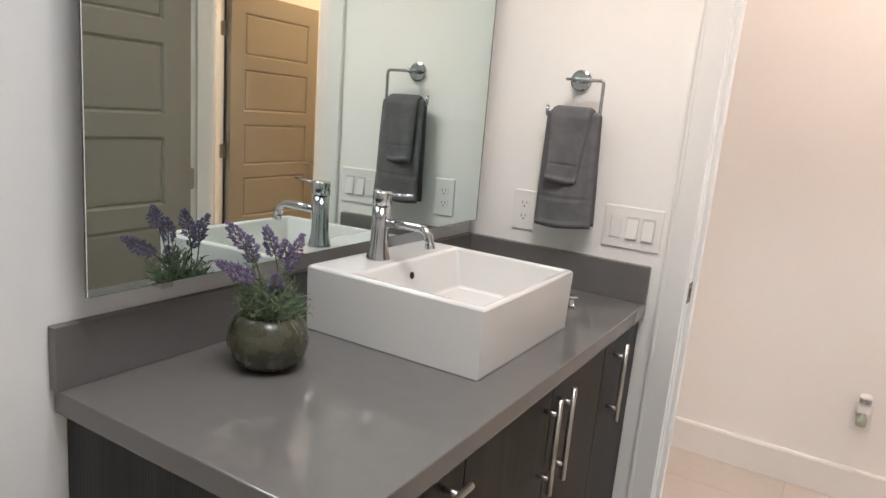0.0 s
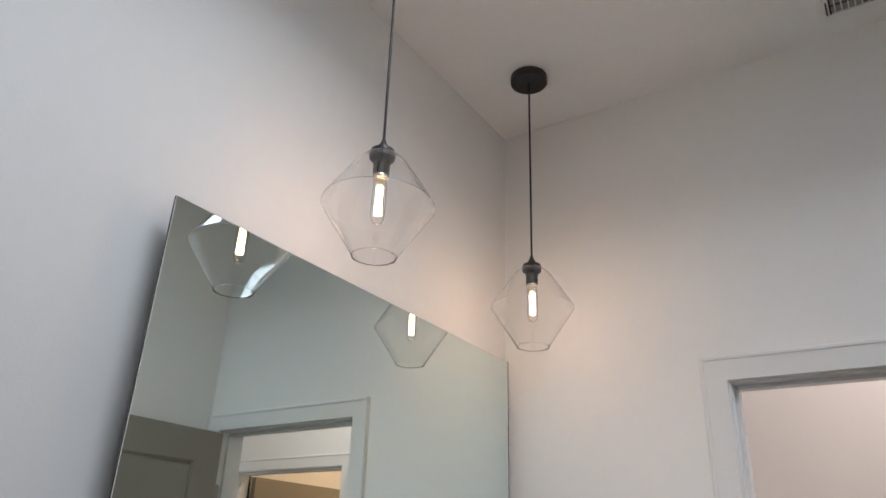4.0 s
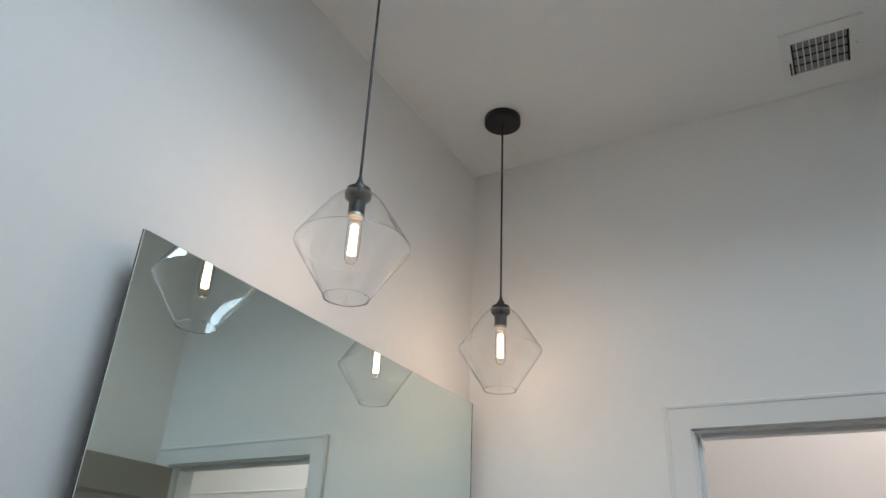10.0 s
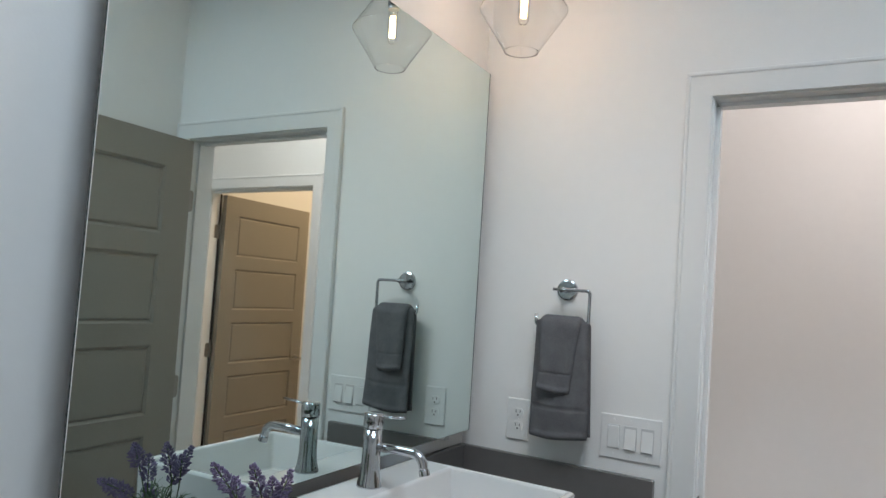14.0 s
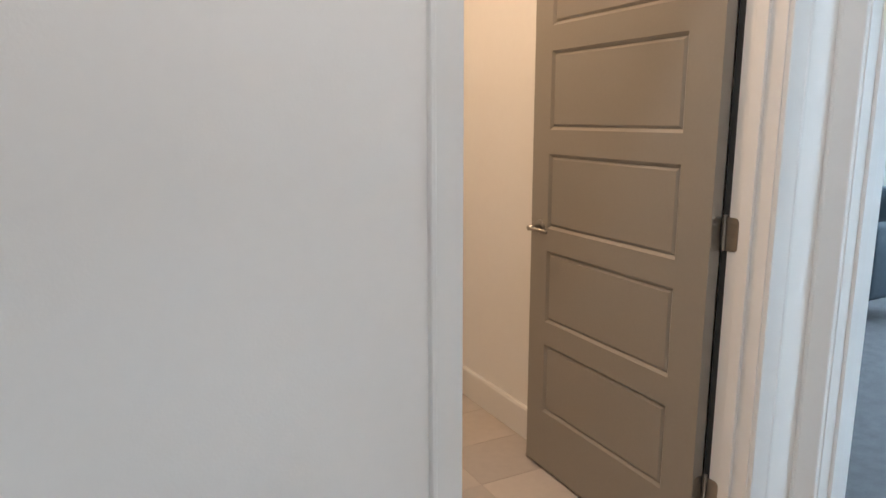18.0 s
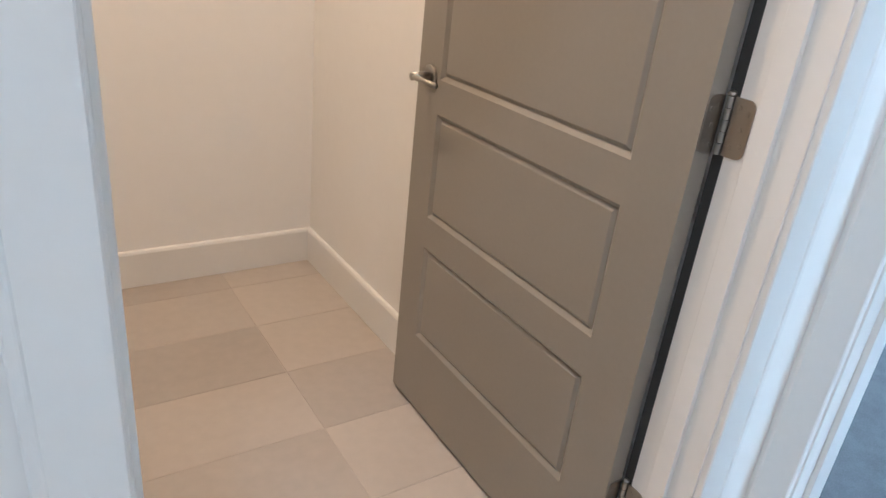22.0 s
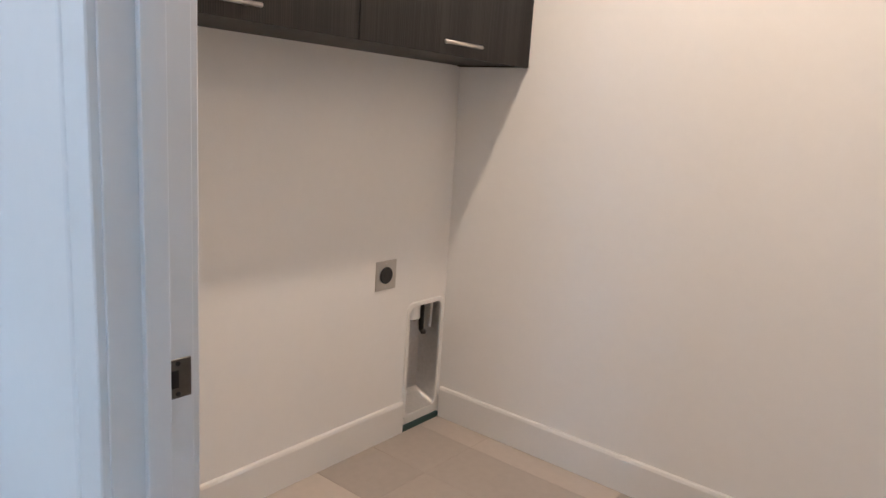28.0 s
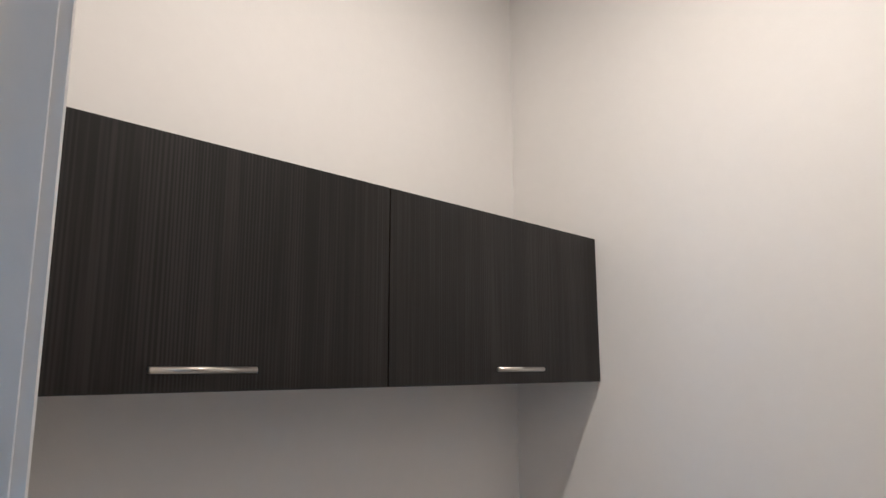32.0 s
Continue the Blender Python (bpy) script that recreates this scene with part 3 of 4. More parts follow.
# ---- bathroom: vanity ----
CT = 0.90         # counter top
V0 = -1.351       # free end of the counter
vanity = tagged(empty("vanity_cabinet", (0.29, -0.66, 0)), "dark wood-grain vanity cabinet with bar handles under the grey counter", "vanity")
FX = 0.560        # carcass front
for s in ((0.004, FX, V0 + 0.02, V0 + 0.038, 0.0, CT - 0.04), (0.004, FX, -0.022, -0.004, 0.0, CT - 0.04)):
    under(part("side_panel", boxes(s, bevel=0.001), WENGE_Y), vanity)
under(part("bottom_panel", boxes((0.004, FX, V0 + 0.04, -0.024, 0.10, 0.118)), WENGE_Y), vanity)
under(part("back_panel", boxes((0.004, 0.012, V0 + 0.04, -0.024, 0.12, CT - 0.04)), WENGE_Y), vanity)
under(part("toe_kick", boxes((FX - 0.07, FX - 0.055, V0 + 0.04, -0.024, 0.0, 0.098)), WENGE_Y), vanity)


def bar_handle(bm, a, b, stand, r=0.006):
    """A straight bar pull from a to b, standing off along stand."""
    a, b, st = Vector(a), Vector(b), Vector(stand)
    rod(bm, a + st, b + st, r, 14)
    d = (b - a)
    for f in (0.16, 0.84):
        rod(bm, a + d * f, a + d * f + st, r * 0.8, 10)
    return bm


def front(y0, y1, z0, z1, h0, h1, kind):
    f = under(part(kind, boxes((FX + 0.002, FX + 0.020, y0 + 0.0015, y1 - 0.0015, z0, z1), bevel=0.0012), WENGE_Y), vanity)
    hd = part("handle", bar_handle(bmesh.new(), (FX + 0.020, *h0), (FX + 0.020, *h1), (0.030, 0, 0)), NICKEL, label="brushed nickel bar handle", smooth=True)
    hd.parent = f


Y1, Y2, Y3 = -1.020, -0.648, -0.305
for k, (z0, z1) in enumerate(((0.69, 0.855), (0.46, 0.686), (0.12, 0.456))):
    front(V0 + 0.02, Y1, z0, z1, (-1.275, z1 - 0.030), (-1.052, z1 - 0.030), "drawer")
front(Y1, Y2, 0.12, 0.855, (-0.684, 0.632), (-0.684, 0.843), "cabinet_door")
front(Y2, Y3, 0.12, 0.855, (-0.606, 0.632), (-0.606, 0.843), "cabinet_door")
front(Y3, -0.005, 0.12, 0.855, (-0.222, 0.626), (-0.222, 0.838), "cabinet_door")

counter = tagged(empty("countertop", (0.3, -0.67, CT - 0.04)), "polished grey quartz countertop with low backsplashes", "countertop")
under(part("slab", boxes((0.003, 0.593, V0, -0.003, CT - 0.04, CT), bevel=0.0025), QUARTZ), counter)
under(part("backsplash", boxes((0.002, 0.022, V0 - 0.006, -0.003, CT, 1.007), bevel=0.002), QUARTZ), counter)
under(part("side_splash", boxes((0.0225, 0.592, -0.023, -0.003, CT, 1.007), bevel=0.002), QUARTZ), counter)

# vessel sink
sink = tagged(empty("vessel_sink", (0.27, -0.625, CT)), "square white ceramic vessel sink on the grey counter", "sink")


def sink_body():
    bm = bmesh.new()
    x0, x1, y0, y1, z0, z1 = 0.076, 0.502, -0.849, -0.396, CT + 0.001, 1.042
    ix0, ix1, iy0, iy1 = 0.190, 0.486, y0 + 0.016, y1 - 0.016

    def ring(a, b, c, d, z):
        return [bm.verts.new(p) for p in ((a, c, z), (b, c, z), (b, d, z), (a, d, z))]
    rings = [ring(x0 + 0.003, x1 - 0.003, y0 + 0.003, y1 - 0.003, z0), ring(x0, x1, y0, y1, z1), ring(ix0, ix1, iy0, iy1, z1), ring(ix0 + 0.024, ix1 - 0.016, iy0 + 0.018, iy1 - 0.018, 0.945)]
    for a, b in zip(rings, rings[1:]):
        for j in range(4):
            bm.faces.new((a[j], a[(j + 1) % 4], b[(j + 1) % 4], b[j]))
    bm.faces.new(rings[0][::-1])
    bm.faces.new(rings[-1])
    soft = [e for e in bm.edges if min(v.co.z for v in e.verts) > z0 + 0.01]
    bmesh.ops.bevel(bm, geom=soft, offset=0.0068, segments=4, affect='EDGES', profile=0.5)
    return bm


basin = under(part("basin", sink_body(), CERAMIC, smooth=False), sink)
for p in basin.data.polygons:
    p.use_smooth = p.area < 0.004
bm = lathe(bmesh.new(), [(0.0085, 0), (0.0085, 0.0015)], (0.1985, -0.630, 1.006), 20, m=Matrix.Rotation(radians(80), 4, 'Y'))
under(part("overflow_hole", bm, DARK), sink)
bm = lathe(bmesh.new(), [(0.031, 0), (0.031, 0.003), (0.027, 0.006), (0.022, 0.009), (0.010, 0.012)], (0.325, -0.627, 0.945), 28)
under(part("drain_gap", lathe(bmesh.new(), [(0.0365, 0), (0.0365, 0.0016)], (0.325, -0.627, 0.9448), 32), DARK), sink)
under(part("drain_stopper", bm, CHROME, label="chrome pop-up drain stopper", smooth=True), sink)
# sealant coloured dark to give the dark line under the sink
bm = boxes((0.077, 0.5015, -0.8485, -0.3965, CT - 0.0005, CT + 0.0016))
under(part("sealant_bead", bm, surface("dark_sealant", (0.10, 0.10, 0.10), 0.3)), sink)

# tap
tap = tagged(empty("faucet", (0.140, -0.686, 1.042)), "tall chrome single-lever faucet on the sink deck", "faucet")
TX, TY, TZ = 0.140, -0.686, 1.0425
bm = lathe(bmesh.new(), [(0.0275, 0), (0.0275, 0.003), (0.0255, 0.009), (0.0225, 0.022), (0.0205, 0.042), (0.0200, 0.070), (0.0200, 0.122)], (TX, TY, TZ), 32)
under(part("faucet_body", bm, CHROME, smooth=True), tap)
bm = lathe(bmesh.new(), [(0.019, 0), (0.0215, 0.002), (0.0215, 0.028), (0.0205, 0.032), (0.012, 0.034)], (TX, TY, TZ + 0.1235), 32)
cap = under(part("faucet_cap", bm, CHROME, smooth=True), tap)
bm = tube(bmesh.new(), [(TX + 0.012, TY, TZ + 0.149), (TX + 0.04, TY, TZ + 0.152), (TX + 0.080, TY, TZ + 0.156)], 0.0052, 14, flat=0.62)
under(part("lever", bm, CHROME, smooth=True), tap)
pts = [(TX + 0.016, TY, TZ + 0.086), (TX + 0.07, TY, TZ + 0.089)] + [(p.x, p.y, p.z) for p in arc((TX + 0.104, TY, TZ + 0.060), 0.029, 82, 12, 9, (1, 0, 0), (0, 0, 1))] + [(TX + 0.1345, TY, TZ + 0.056)]
under(part("spout", tube(bmesh.new(), pts, 0.0098, 18), CHROME, smooth=True), tap)
under(part("aerator", rod(bmesh.new(), (TX + 0.1340, TY, TZ + 0.059), (TX + 0.1370, TY, TZ + 0.048), 0.0112, 18), CHROME), tap)

# loose chrome stopper beside the sink
stopper = tagged(empty("sink_stopper", (0.448, -0.225, CT)), "small loose chrome sink stopper lying on the counter", "stopper")
bm = lathe(bmesh.new(), [(0.016, 0), (0.016, 0.006), (0.010, 0.008), (0.008, 0.024), (0.017, 0.026), (0.017, 0.031), (0.012, 0.034)], (0.448, -0.225, CT + 0.0005), 24)
under(part("stopper_body", bm, CHROME, smooth=False), stopper)

# mirror: thin glass on a recessed backing, leaning a little off the wall
mirror = tagged(empty("wall_mirror_panel"), "large frameless mirror standing off the wall above the vanity", "mirror")
MW, MH = 0.643, 0.5515
# backing is black to stand for the shade in the gap behind the glass
part("backing", boxes((-0.030, -0.0065, -MW + 0.07, MW - 0.05, -MH + 0.06, MH - 0.06)), BLACK, mirror)
part("glass_edge", box(bmesh.new(), -0.0055, -0.0006, -MW, MW, -MH, MH), surface("mirror_edge", (0.045, 0.055, 0.05), 0.15, vary=0.1), mirror, "dark polished glass edge")
part("mirror_glass", box(bmesh.new(), -0.0005, 0.0, -MW + 0.0008, MW - 0.0029, -MH + 0.0008, MH - 0.0008), MIRROR, mirror)
rim = [(-0.0006, 0.0003, -MW - 0.0003, -MW + 0.0007, -MH, MH), (-0.0006, 0.0003, MW - 0.0028, MW + 0.0003, -MH, MH)]
part("bevel", boxes(rim[0]), PLASTIC, mirror, "bright ground edge of the glass")
# right strip is black for the dark line along this edge
part("bevel", boxes(rim[1]), BLACK, mirror, "black strip along the right edge of the glass")
for yy in (-0.5, 0.5):
    part("mirror_clip", boxes((-0.045, 0.002, yy - 0.012, yy + 0.012, -MH - 0.009, -MH - 0.0005)), STEEL, mirror)
mirror.matrix_world = pose(0.0485, -0.685, 1.6095, 0, -0.48, 0.77)

# plates on the towel wall


def wall_plate(name, x0, x1, z0, z1, y, label, cat):
    th = tagged(empty(name, ((x0 + x1) / 2, y, (z0 + z1) / 2)), label, cat)
    under(part("plate", box(bmesh.new(), x0, x1, y - 0.006, y, z0, z1, bevel=0.0028, seg=3), PLASTIC), th)
    return th


def screw_at(th, x, y, z):
    under(part("screw", lathe(bmesh.new(), [(0.003, 0), (0.0026, 0.001)], (x, y, z), 10, m=Matrix.Rotation(radians(90), 4, 'X')), PLASTIC), th)


def duplex(th, x, zc, y):
    for dz in (-0.0195, 0.0195):
        bm = bmesh.new()
        ring = [(x + 0.0165 * math.cos(a), y - 0.006, zc + dz + max(-0.0125, min(0.0125, 0.0165 * math.sin(a)))) for a in [2 * math.pi * k / 28 for k in range(28)]]
        slab_from(bm, ring, (0, -0.0022, 0))
        f = under(part("receptacle", bm, PLASTIC), th)
        bm = boxes((x - 0.0075, x - 0.0055, y - 0.0086, y - 0.0080, zc + dz - 0.001, zc + dz + 0.008), (x + 0.0055, x + 0.0075, y - 0.0086, y - 0.0080, zc + dz + 0.000, zc + dz + 0.007))
        lathe(bm, [(0.0026, 0), (0.0026, 0.0005)], (x, y - 0.0081, zc + dz - 0.0075), 12, m=Matrix.Rotation(radians(90), 4, 'X'))
        sl = part("slots", bm, DARK)
        sl.parent = f
    screw_at(th, x, y - 0.006, zc)


outlet = wall_plate("wall_outlet", 0.151, 0.223, 1.047, 1.168, 0, "white duplex wall outlet above the backsplash", "outlet")
duplex(outlet, 0.187, 1.1075, 0)
switches = wall_plate("light_switch", 0.438, 0.605, 1.045, 1.165, 0, "white three-gang rocker light switch plate", "light switch")
for k, x in enumerate((0.4755, 0.5215, 0.5675)):
    # frame coloured grey as the shadow line round the rocker
    under(part("shaded_switch_frame", box(bmesh.new(), x - 0.0175, x + 0.0175, -0.0078, -0.006, 1.072, 1.138, bevel=0.0008, seg=1), SEAM), switches)
    bm = box(bmesh.new(), x - 0.0155, x + 0.0155, -0.011, -0.0078, 1.0745, 1.1355, bevel=0.0012, seg=1)
    bmesh.ops.rotate(bm, cent=(x, -0.008, 1.105), matrix=Matrix.Rotation(radians((3, -7, -7)[k]), 3, 'X'), verts=bm.verts)
    under(part("rocker", bm, PLASTIC), switches)
    for zz in (1.058, 1.152):
        screw_at(switches, x, -0.006, zz)

# towel ring and towels
ring = tagged(empty("towel_ring", (0.317, 0, 1.5)), "polished chrome open towel ring with a round rose", "towel ring")
under(part("rose", lathe(bmesh.new(), [(0.030, 0), (0.031, 0.003), (0.030, 0.009), (0.026, 0.011), (0.009, 0.012)], (0.317, 0, 1.5), 36, m=Matrix.Rotation(radians(90), 4, 'X')), CHROME, smooth=False), ring)
under(part("post", rod(bmesh.new(), (0.317, -0.011, 1.5), (0.317, -0.058, 1.5), 0.008, 18), CHROME, smooth=True), ring)
RY = -0.055
pts = [(0.292, RY, 1.5), (0.33, RY, 1.5), (0.385, RY, 1.5)] + arc((0.391, RY, 1.49), 0.010, 80, 0, 5, (1, 0, 0), (0, 0, 1)) + [(0.401, RY, 1.45), (0.401, RY, 1.415)] + \
    arc((0.391, RY, 1.405), 0.010, 0, -90, 5, (1, 0, 0), (0, 0, 1)) + [(0.32, RY, 1.395), (0.257, RY, 1.395)] + arc((0.255, RY, 1.405), 0.010, -90, -180, 5, (1, 0, 0), (0, 0, 1)) + [(0.245, RY, 1.426)]
under(part("ring_bar", tube(bmesh.new(), pts, 0.0048, 14), CHROME, smooth=True), ring)


def draped(name, taper, xa, xb, lean, yc, top, zf, zb, reach, thick, seed, border):
    """A folded towel hung over the bar: closed sheet, front and back, with soft waves and a flat woven border."""
    bm = bmesh.new()
    nx, path = 18, []
    nf = 56
    for k in range(nf + 1):
        path.append((-1, zf + (top - reach - zf) * k / nf))
    for k in range(1, 8):
        path.append((k + 10, 0))
    nb = 18
    for k in range(nb + 1):
        path.append((1, top - reach - (top - reach - zb) * k / nb))

    def at(i, tag, z, off):
        u = i / nx
        edge = min(u, 1 - u)
        hem = max(0.0, 1 - (z - zf) / 0.018) if tag == -1 else 0.0
        r = reach + off * (0.45 + 0.55 * min(1, edge / 0.10) ** 0.5) * (1 + 0.45 * math.sin(math.pi * min(1, 1.15 * hem)) - 0.35 * max(0, hem - 0.87) / 0.13)
        if tag in (-1, 1):
            drop = (top - z) / (top - zf)
            wave = 0.0045 * noise.noise(Vector((u * 3.1 + seed, z * 6, seed))) + 0.006 * drop * math.sin(u * 5 + seed)
            y = yc + tag * r + (wave if tag == -1 else wave * 0.3) - (0.010 * drop if tag == -1 else -0.004 * drop)
            if tag == -1 and border[0] < z < border[1]:
                y += 0.0035 if off else 0
            zz = z + (0.0055 * math.sin(4.2 * u + 1.9 * seed) + 0.004 * (u - 0.5)) * drop ** 3
        else:
            a = math.pi - math.pi * (tag - 10) / 8
            y, zz = yc + r * math.cos(a), top - reach + r * math.sin(a)
        drop = max(0, (top - zz) / (top - zf))
        x = xa + (xb - xa) * (0.5 + (u - 0.5) * (1 - taper * drop)) + lean * drop + 0.004 * drop * math.sin(7 * u + seed) + (0.006 * drop * (u - 0.5))
        return (x, y, zz)
    outer = [[bm.verts.new(at(i, t, z, thick)) for i in range(nx + 1)] for t, z in path]
    inner = [[bm.verts.new(at(i, t, z, 0.0)) for i in range(nx + 1)] for t, z in path]
    for g in (outer, inner):
        for a, b in zip(g, g[1:]):
            for i in range(nx):
                bm.faces.new((a[i], a[i + 1], b[i + 1], b[i]))
    for a, b, c, d in zip(outer, outer[1:], inner, inner[1:]):
        bm.faces.new((a[0], b[0], d[0], c[0]))
        bm.faces.new((a[nx], b[nx], d[nx], c[nx]))
    for k in (0, -1):
        for i in range(nx):
            bm.faces.new((outer[k][i], outer[k][i + 1], inner[k][i + 1], inner[k][i]))
    ob = part(name, bm, TOWEL, smooth=True)
    return ob


big = tagged(draped("hand_towel", -0.06, 0.251, 0.406, 0.004, RY, 1.403, 1.086, 1.09, 0.006, 0.0115, 1.7, (1.166, 1.172)), "folded charcoal grey hand towel hanging on the chrome ring", "towel")
small = tagged(draped("washcloth", 0.28, 0.266, 0.386, -0.003, RY, 1.414, 1.212, 1.24, 0.0165, 0.013, 4.2, (1.262, 1.268)), "folded charcoal grey washcloth draped over the hand towel", "towel")

# ---- potted lavender ----
PX, PY = 0.172, -1.054
pot = tagged(empty("potted_lavender", (PX, PY, CT)), "artificial lavender in a round olive glazed pot", "plant")
bm = lathe(bmesh.new(), [(0.034, 0.0005), (0.040, 0.002), (0.057, 0.013), (0.069, 0.032), (0.0735, 0.053), (0.070, 0.075), (0.060, 0.092), (0.052, 0.0995), (0.0495, 0.101), (0.047, 0.098), (0.053, 0.084), (0.057, 0.066)], (PX, PY, CT), 48)
under(part("pot", bm, GLAZE, label="round glossy mottled olive pot", smooth=True), pot)
under(part("soil", lathe(bmesh.new(), [(0.050, 0), (0.042, 0.006), (0.01, 0.010)], (PX, PY, CT + 0.084), 24), SOIL, smooth=True), pot)
rng = random.Random(5)


def blade(bm, base, tip, bend, width):
    base, tip = Vector(base), Vector(tip)
    d = tip - base
    side = d.cross(Vector((rng.uniform(-1, 1), rng.uniform(-1, 1), 0.3))).normalized()
    prev = None
    for k in range(6):
        f = k / 5
        p = base + d * f + Vector((0, 0, -bend * f * f)) + side * 0.004 * math.sin(f * 3)
        w = width * (1 - f) ** 0.6 * (0.5 + f if f < 0.5 else 1) + 0.0002
        cur = [bm.verts.new(p - side * w), bm.verts.new(p + Vector((0, 0, 0.0006)) + side * 0), bm.verts.new(p + side * w)]
        if prev:
            bm.faces.new((prev[0], prev[1], cur[1], cur[0]))
            bm.faces.new((prev[1], prev[2], cur[2], cur[1]))
        prev = cur


def sprig(bm, root, top, leaves):
    """Narrow leaves that stand off a leaning stalk all the way up it."""
    root, top = Vector(root), Vector(top)
    d = top - root
    n = d.normalized()
    u = n.orthogonal().normalized()
    w = n.cross(u)
    blade(bm, root, top, 0, 0.0012)
    for k in range(leaves):
        f = (k + rng.random()) / leaves
        a = 2.4 * k + rng.uniform(-0.5, 0.5)
        o = math.cos(a) * u + math.sin(a) * w
        p = root + d * (0.15 + 0.85 * f)
        ln = rng.uniform(0.020, 0.040) * (1.15 - 0.45 * f)
        q = p + (o * rng.uniform(0.45, 0.9) + n * rng.uniform(0.55, 0.95)).normalized() * ln
        blade(bm, p, q, rng.uniform(-0.002, 0.012), rng.uniform(0.0012, 0.0022))


bm = bmesh.new()
for k in range(62):
    a, r = rng.uniform(0, 6.283), 0.040 * math.sqrt(rng.random())
    h = rng.uniform(0.022, 0.060) if k % 3 else rng.uniform(0.055, 0.098)
    out = rng.uniform(0.2, 0.9) * (0.032 if k % 3 else 0.022)
    root = (PX + r * math.cos(a), PY + r * math.sin(a), CT + 0.088)
    lean = a + rng.uniform(-0.8, 0.8)
    sprig(bm, root, (root[0] + out * math.cos(lean), root[1] + out * math.sin(lean), CT + 0.092 + h), 7 + int(h * 90))
for k in range(14):
    a = 2 * math.pi * k / 14 + rng.uniform(-0.2, 0.2)
    base = (PX + 0.042 * math.cos(a), PY + 0.042 * math.sin(a), CT + 0.098)
    blade(bm, base, (base[0] + 0.030 * math.cos(a), base[1] + 0.030 * math.sin(a), CT + 0.112), rng.uniform(0.018, 0.042), 0.0018)
under(part("foliage", bm, LEAF, label="narrow grey-green leaves"), pot)


def flower_spike(base, low, tip):
    """A stem that curves from base to low, and a bloom of small buds in whorls from low to tip."""
    base, low, tip = Vector(base), Vector(low), Vector(tip)
    d = tip - low
    n = d.normalized()
    bow = low - n * (low - base).length * 0.45
    curve = [base.lerp(bow, f).lerp(bow.lerp(low, f), f) for f in (0, 0.25, 0.5, 0.75, 1)]
    st = under(part("stem", tube(bmesh.new(), curve + [low.lerp(tip, 0.9)], 0.0012, 6), STEM), pot)
    u = n.orthogonal().normalized()
    w = n.cross(u)
    bm = bmesh.new()
    rows = max(8, round(d.length / 0.0052))
    for k in range(rows):
        f = k / (rows - 1)
        c = low + d * (f * 0.96 - 0.03)
        rad = (0.0155 * math.sin(math.pi * (0.30 + 0.62 * f)) + 0.001) * (0.86 if k % 3 == 0 else 1.04)
        for j in range(9):
            a = 2 * math.pi * (j / 9 + 0.37 * k) + rng.uniform(-0.3, 0.3)
            o = math.cos(a) * u + math.sin(a) * w
            p0 = c + o * rad * 0.30
            p1 = c + o * rad * rng.uniform(0.80, 1.15) + n * rng.uniform(0.004, 0.008)
            q = p1 - p0
            s = q.cross(n).normalized() * 0.0025
            t2 = q.cross(s).normalized() * 0.0022
            m = p0.lerp(p1, 0.66)
            vs = [bm.verts.new(p) for p in (p0, m + s, m + t2, m - s, m - t2, p1)]
            for x, y in ((1, 2), (2, 3), (3, 4), (4, 1)):
                bm.faces.new((vs[0], vs[x], vs[y]))
                bm.faces.new((vs[5], vs[y], vs[x]))
    b = part("bloom", bm, BLOSSOM, label="purple lavender bloom")
    b.parent = st


for low, tip in (((-0.001, -0.059, 0.232), (-0.018, -0.085, 0.273)), ((-0.004, -0.040, 0.202), (-0.008, -0.044, 0.246)), ((0.016, -0.060, 0.178), (0.008, -0.128, 0.217)),
                 ((-0.002, 0.011, 0.208), (-0.008, -0.008, 0.260)), ((0.001, 0.037, 0.194), (-0.002, 0.035, 0.231)), ((0.012, 0.027, 0.180), (0.010, 0.069, 0.241)), ((0.021, -0.006, 0.150), (0.027, -0.016, 0.182))):
    foot = (PX + 0.3 * low[0], PY + 0.3 * low[1], CT + 0.09)
    flower_spike(foot, (PX + low[0], PY + low[1], CT + low[2]), (PX + tip[0], PY + tip[1], CT + tip[2]))

# ---- pendants ----


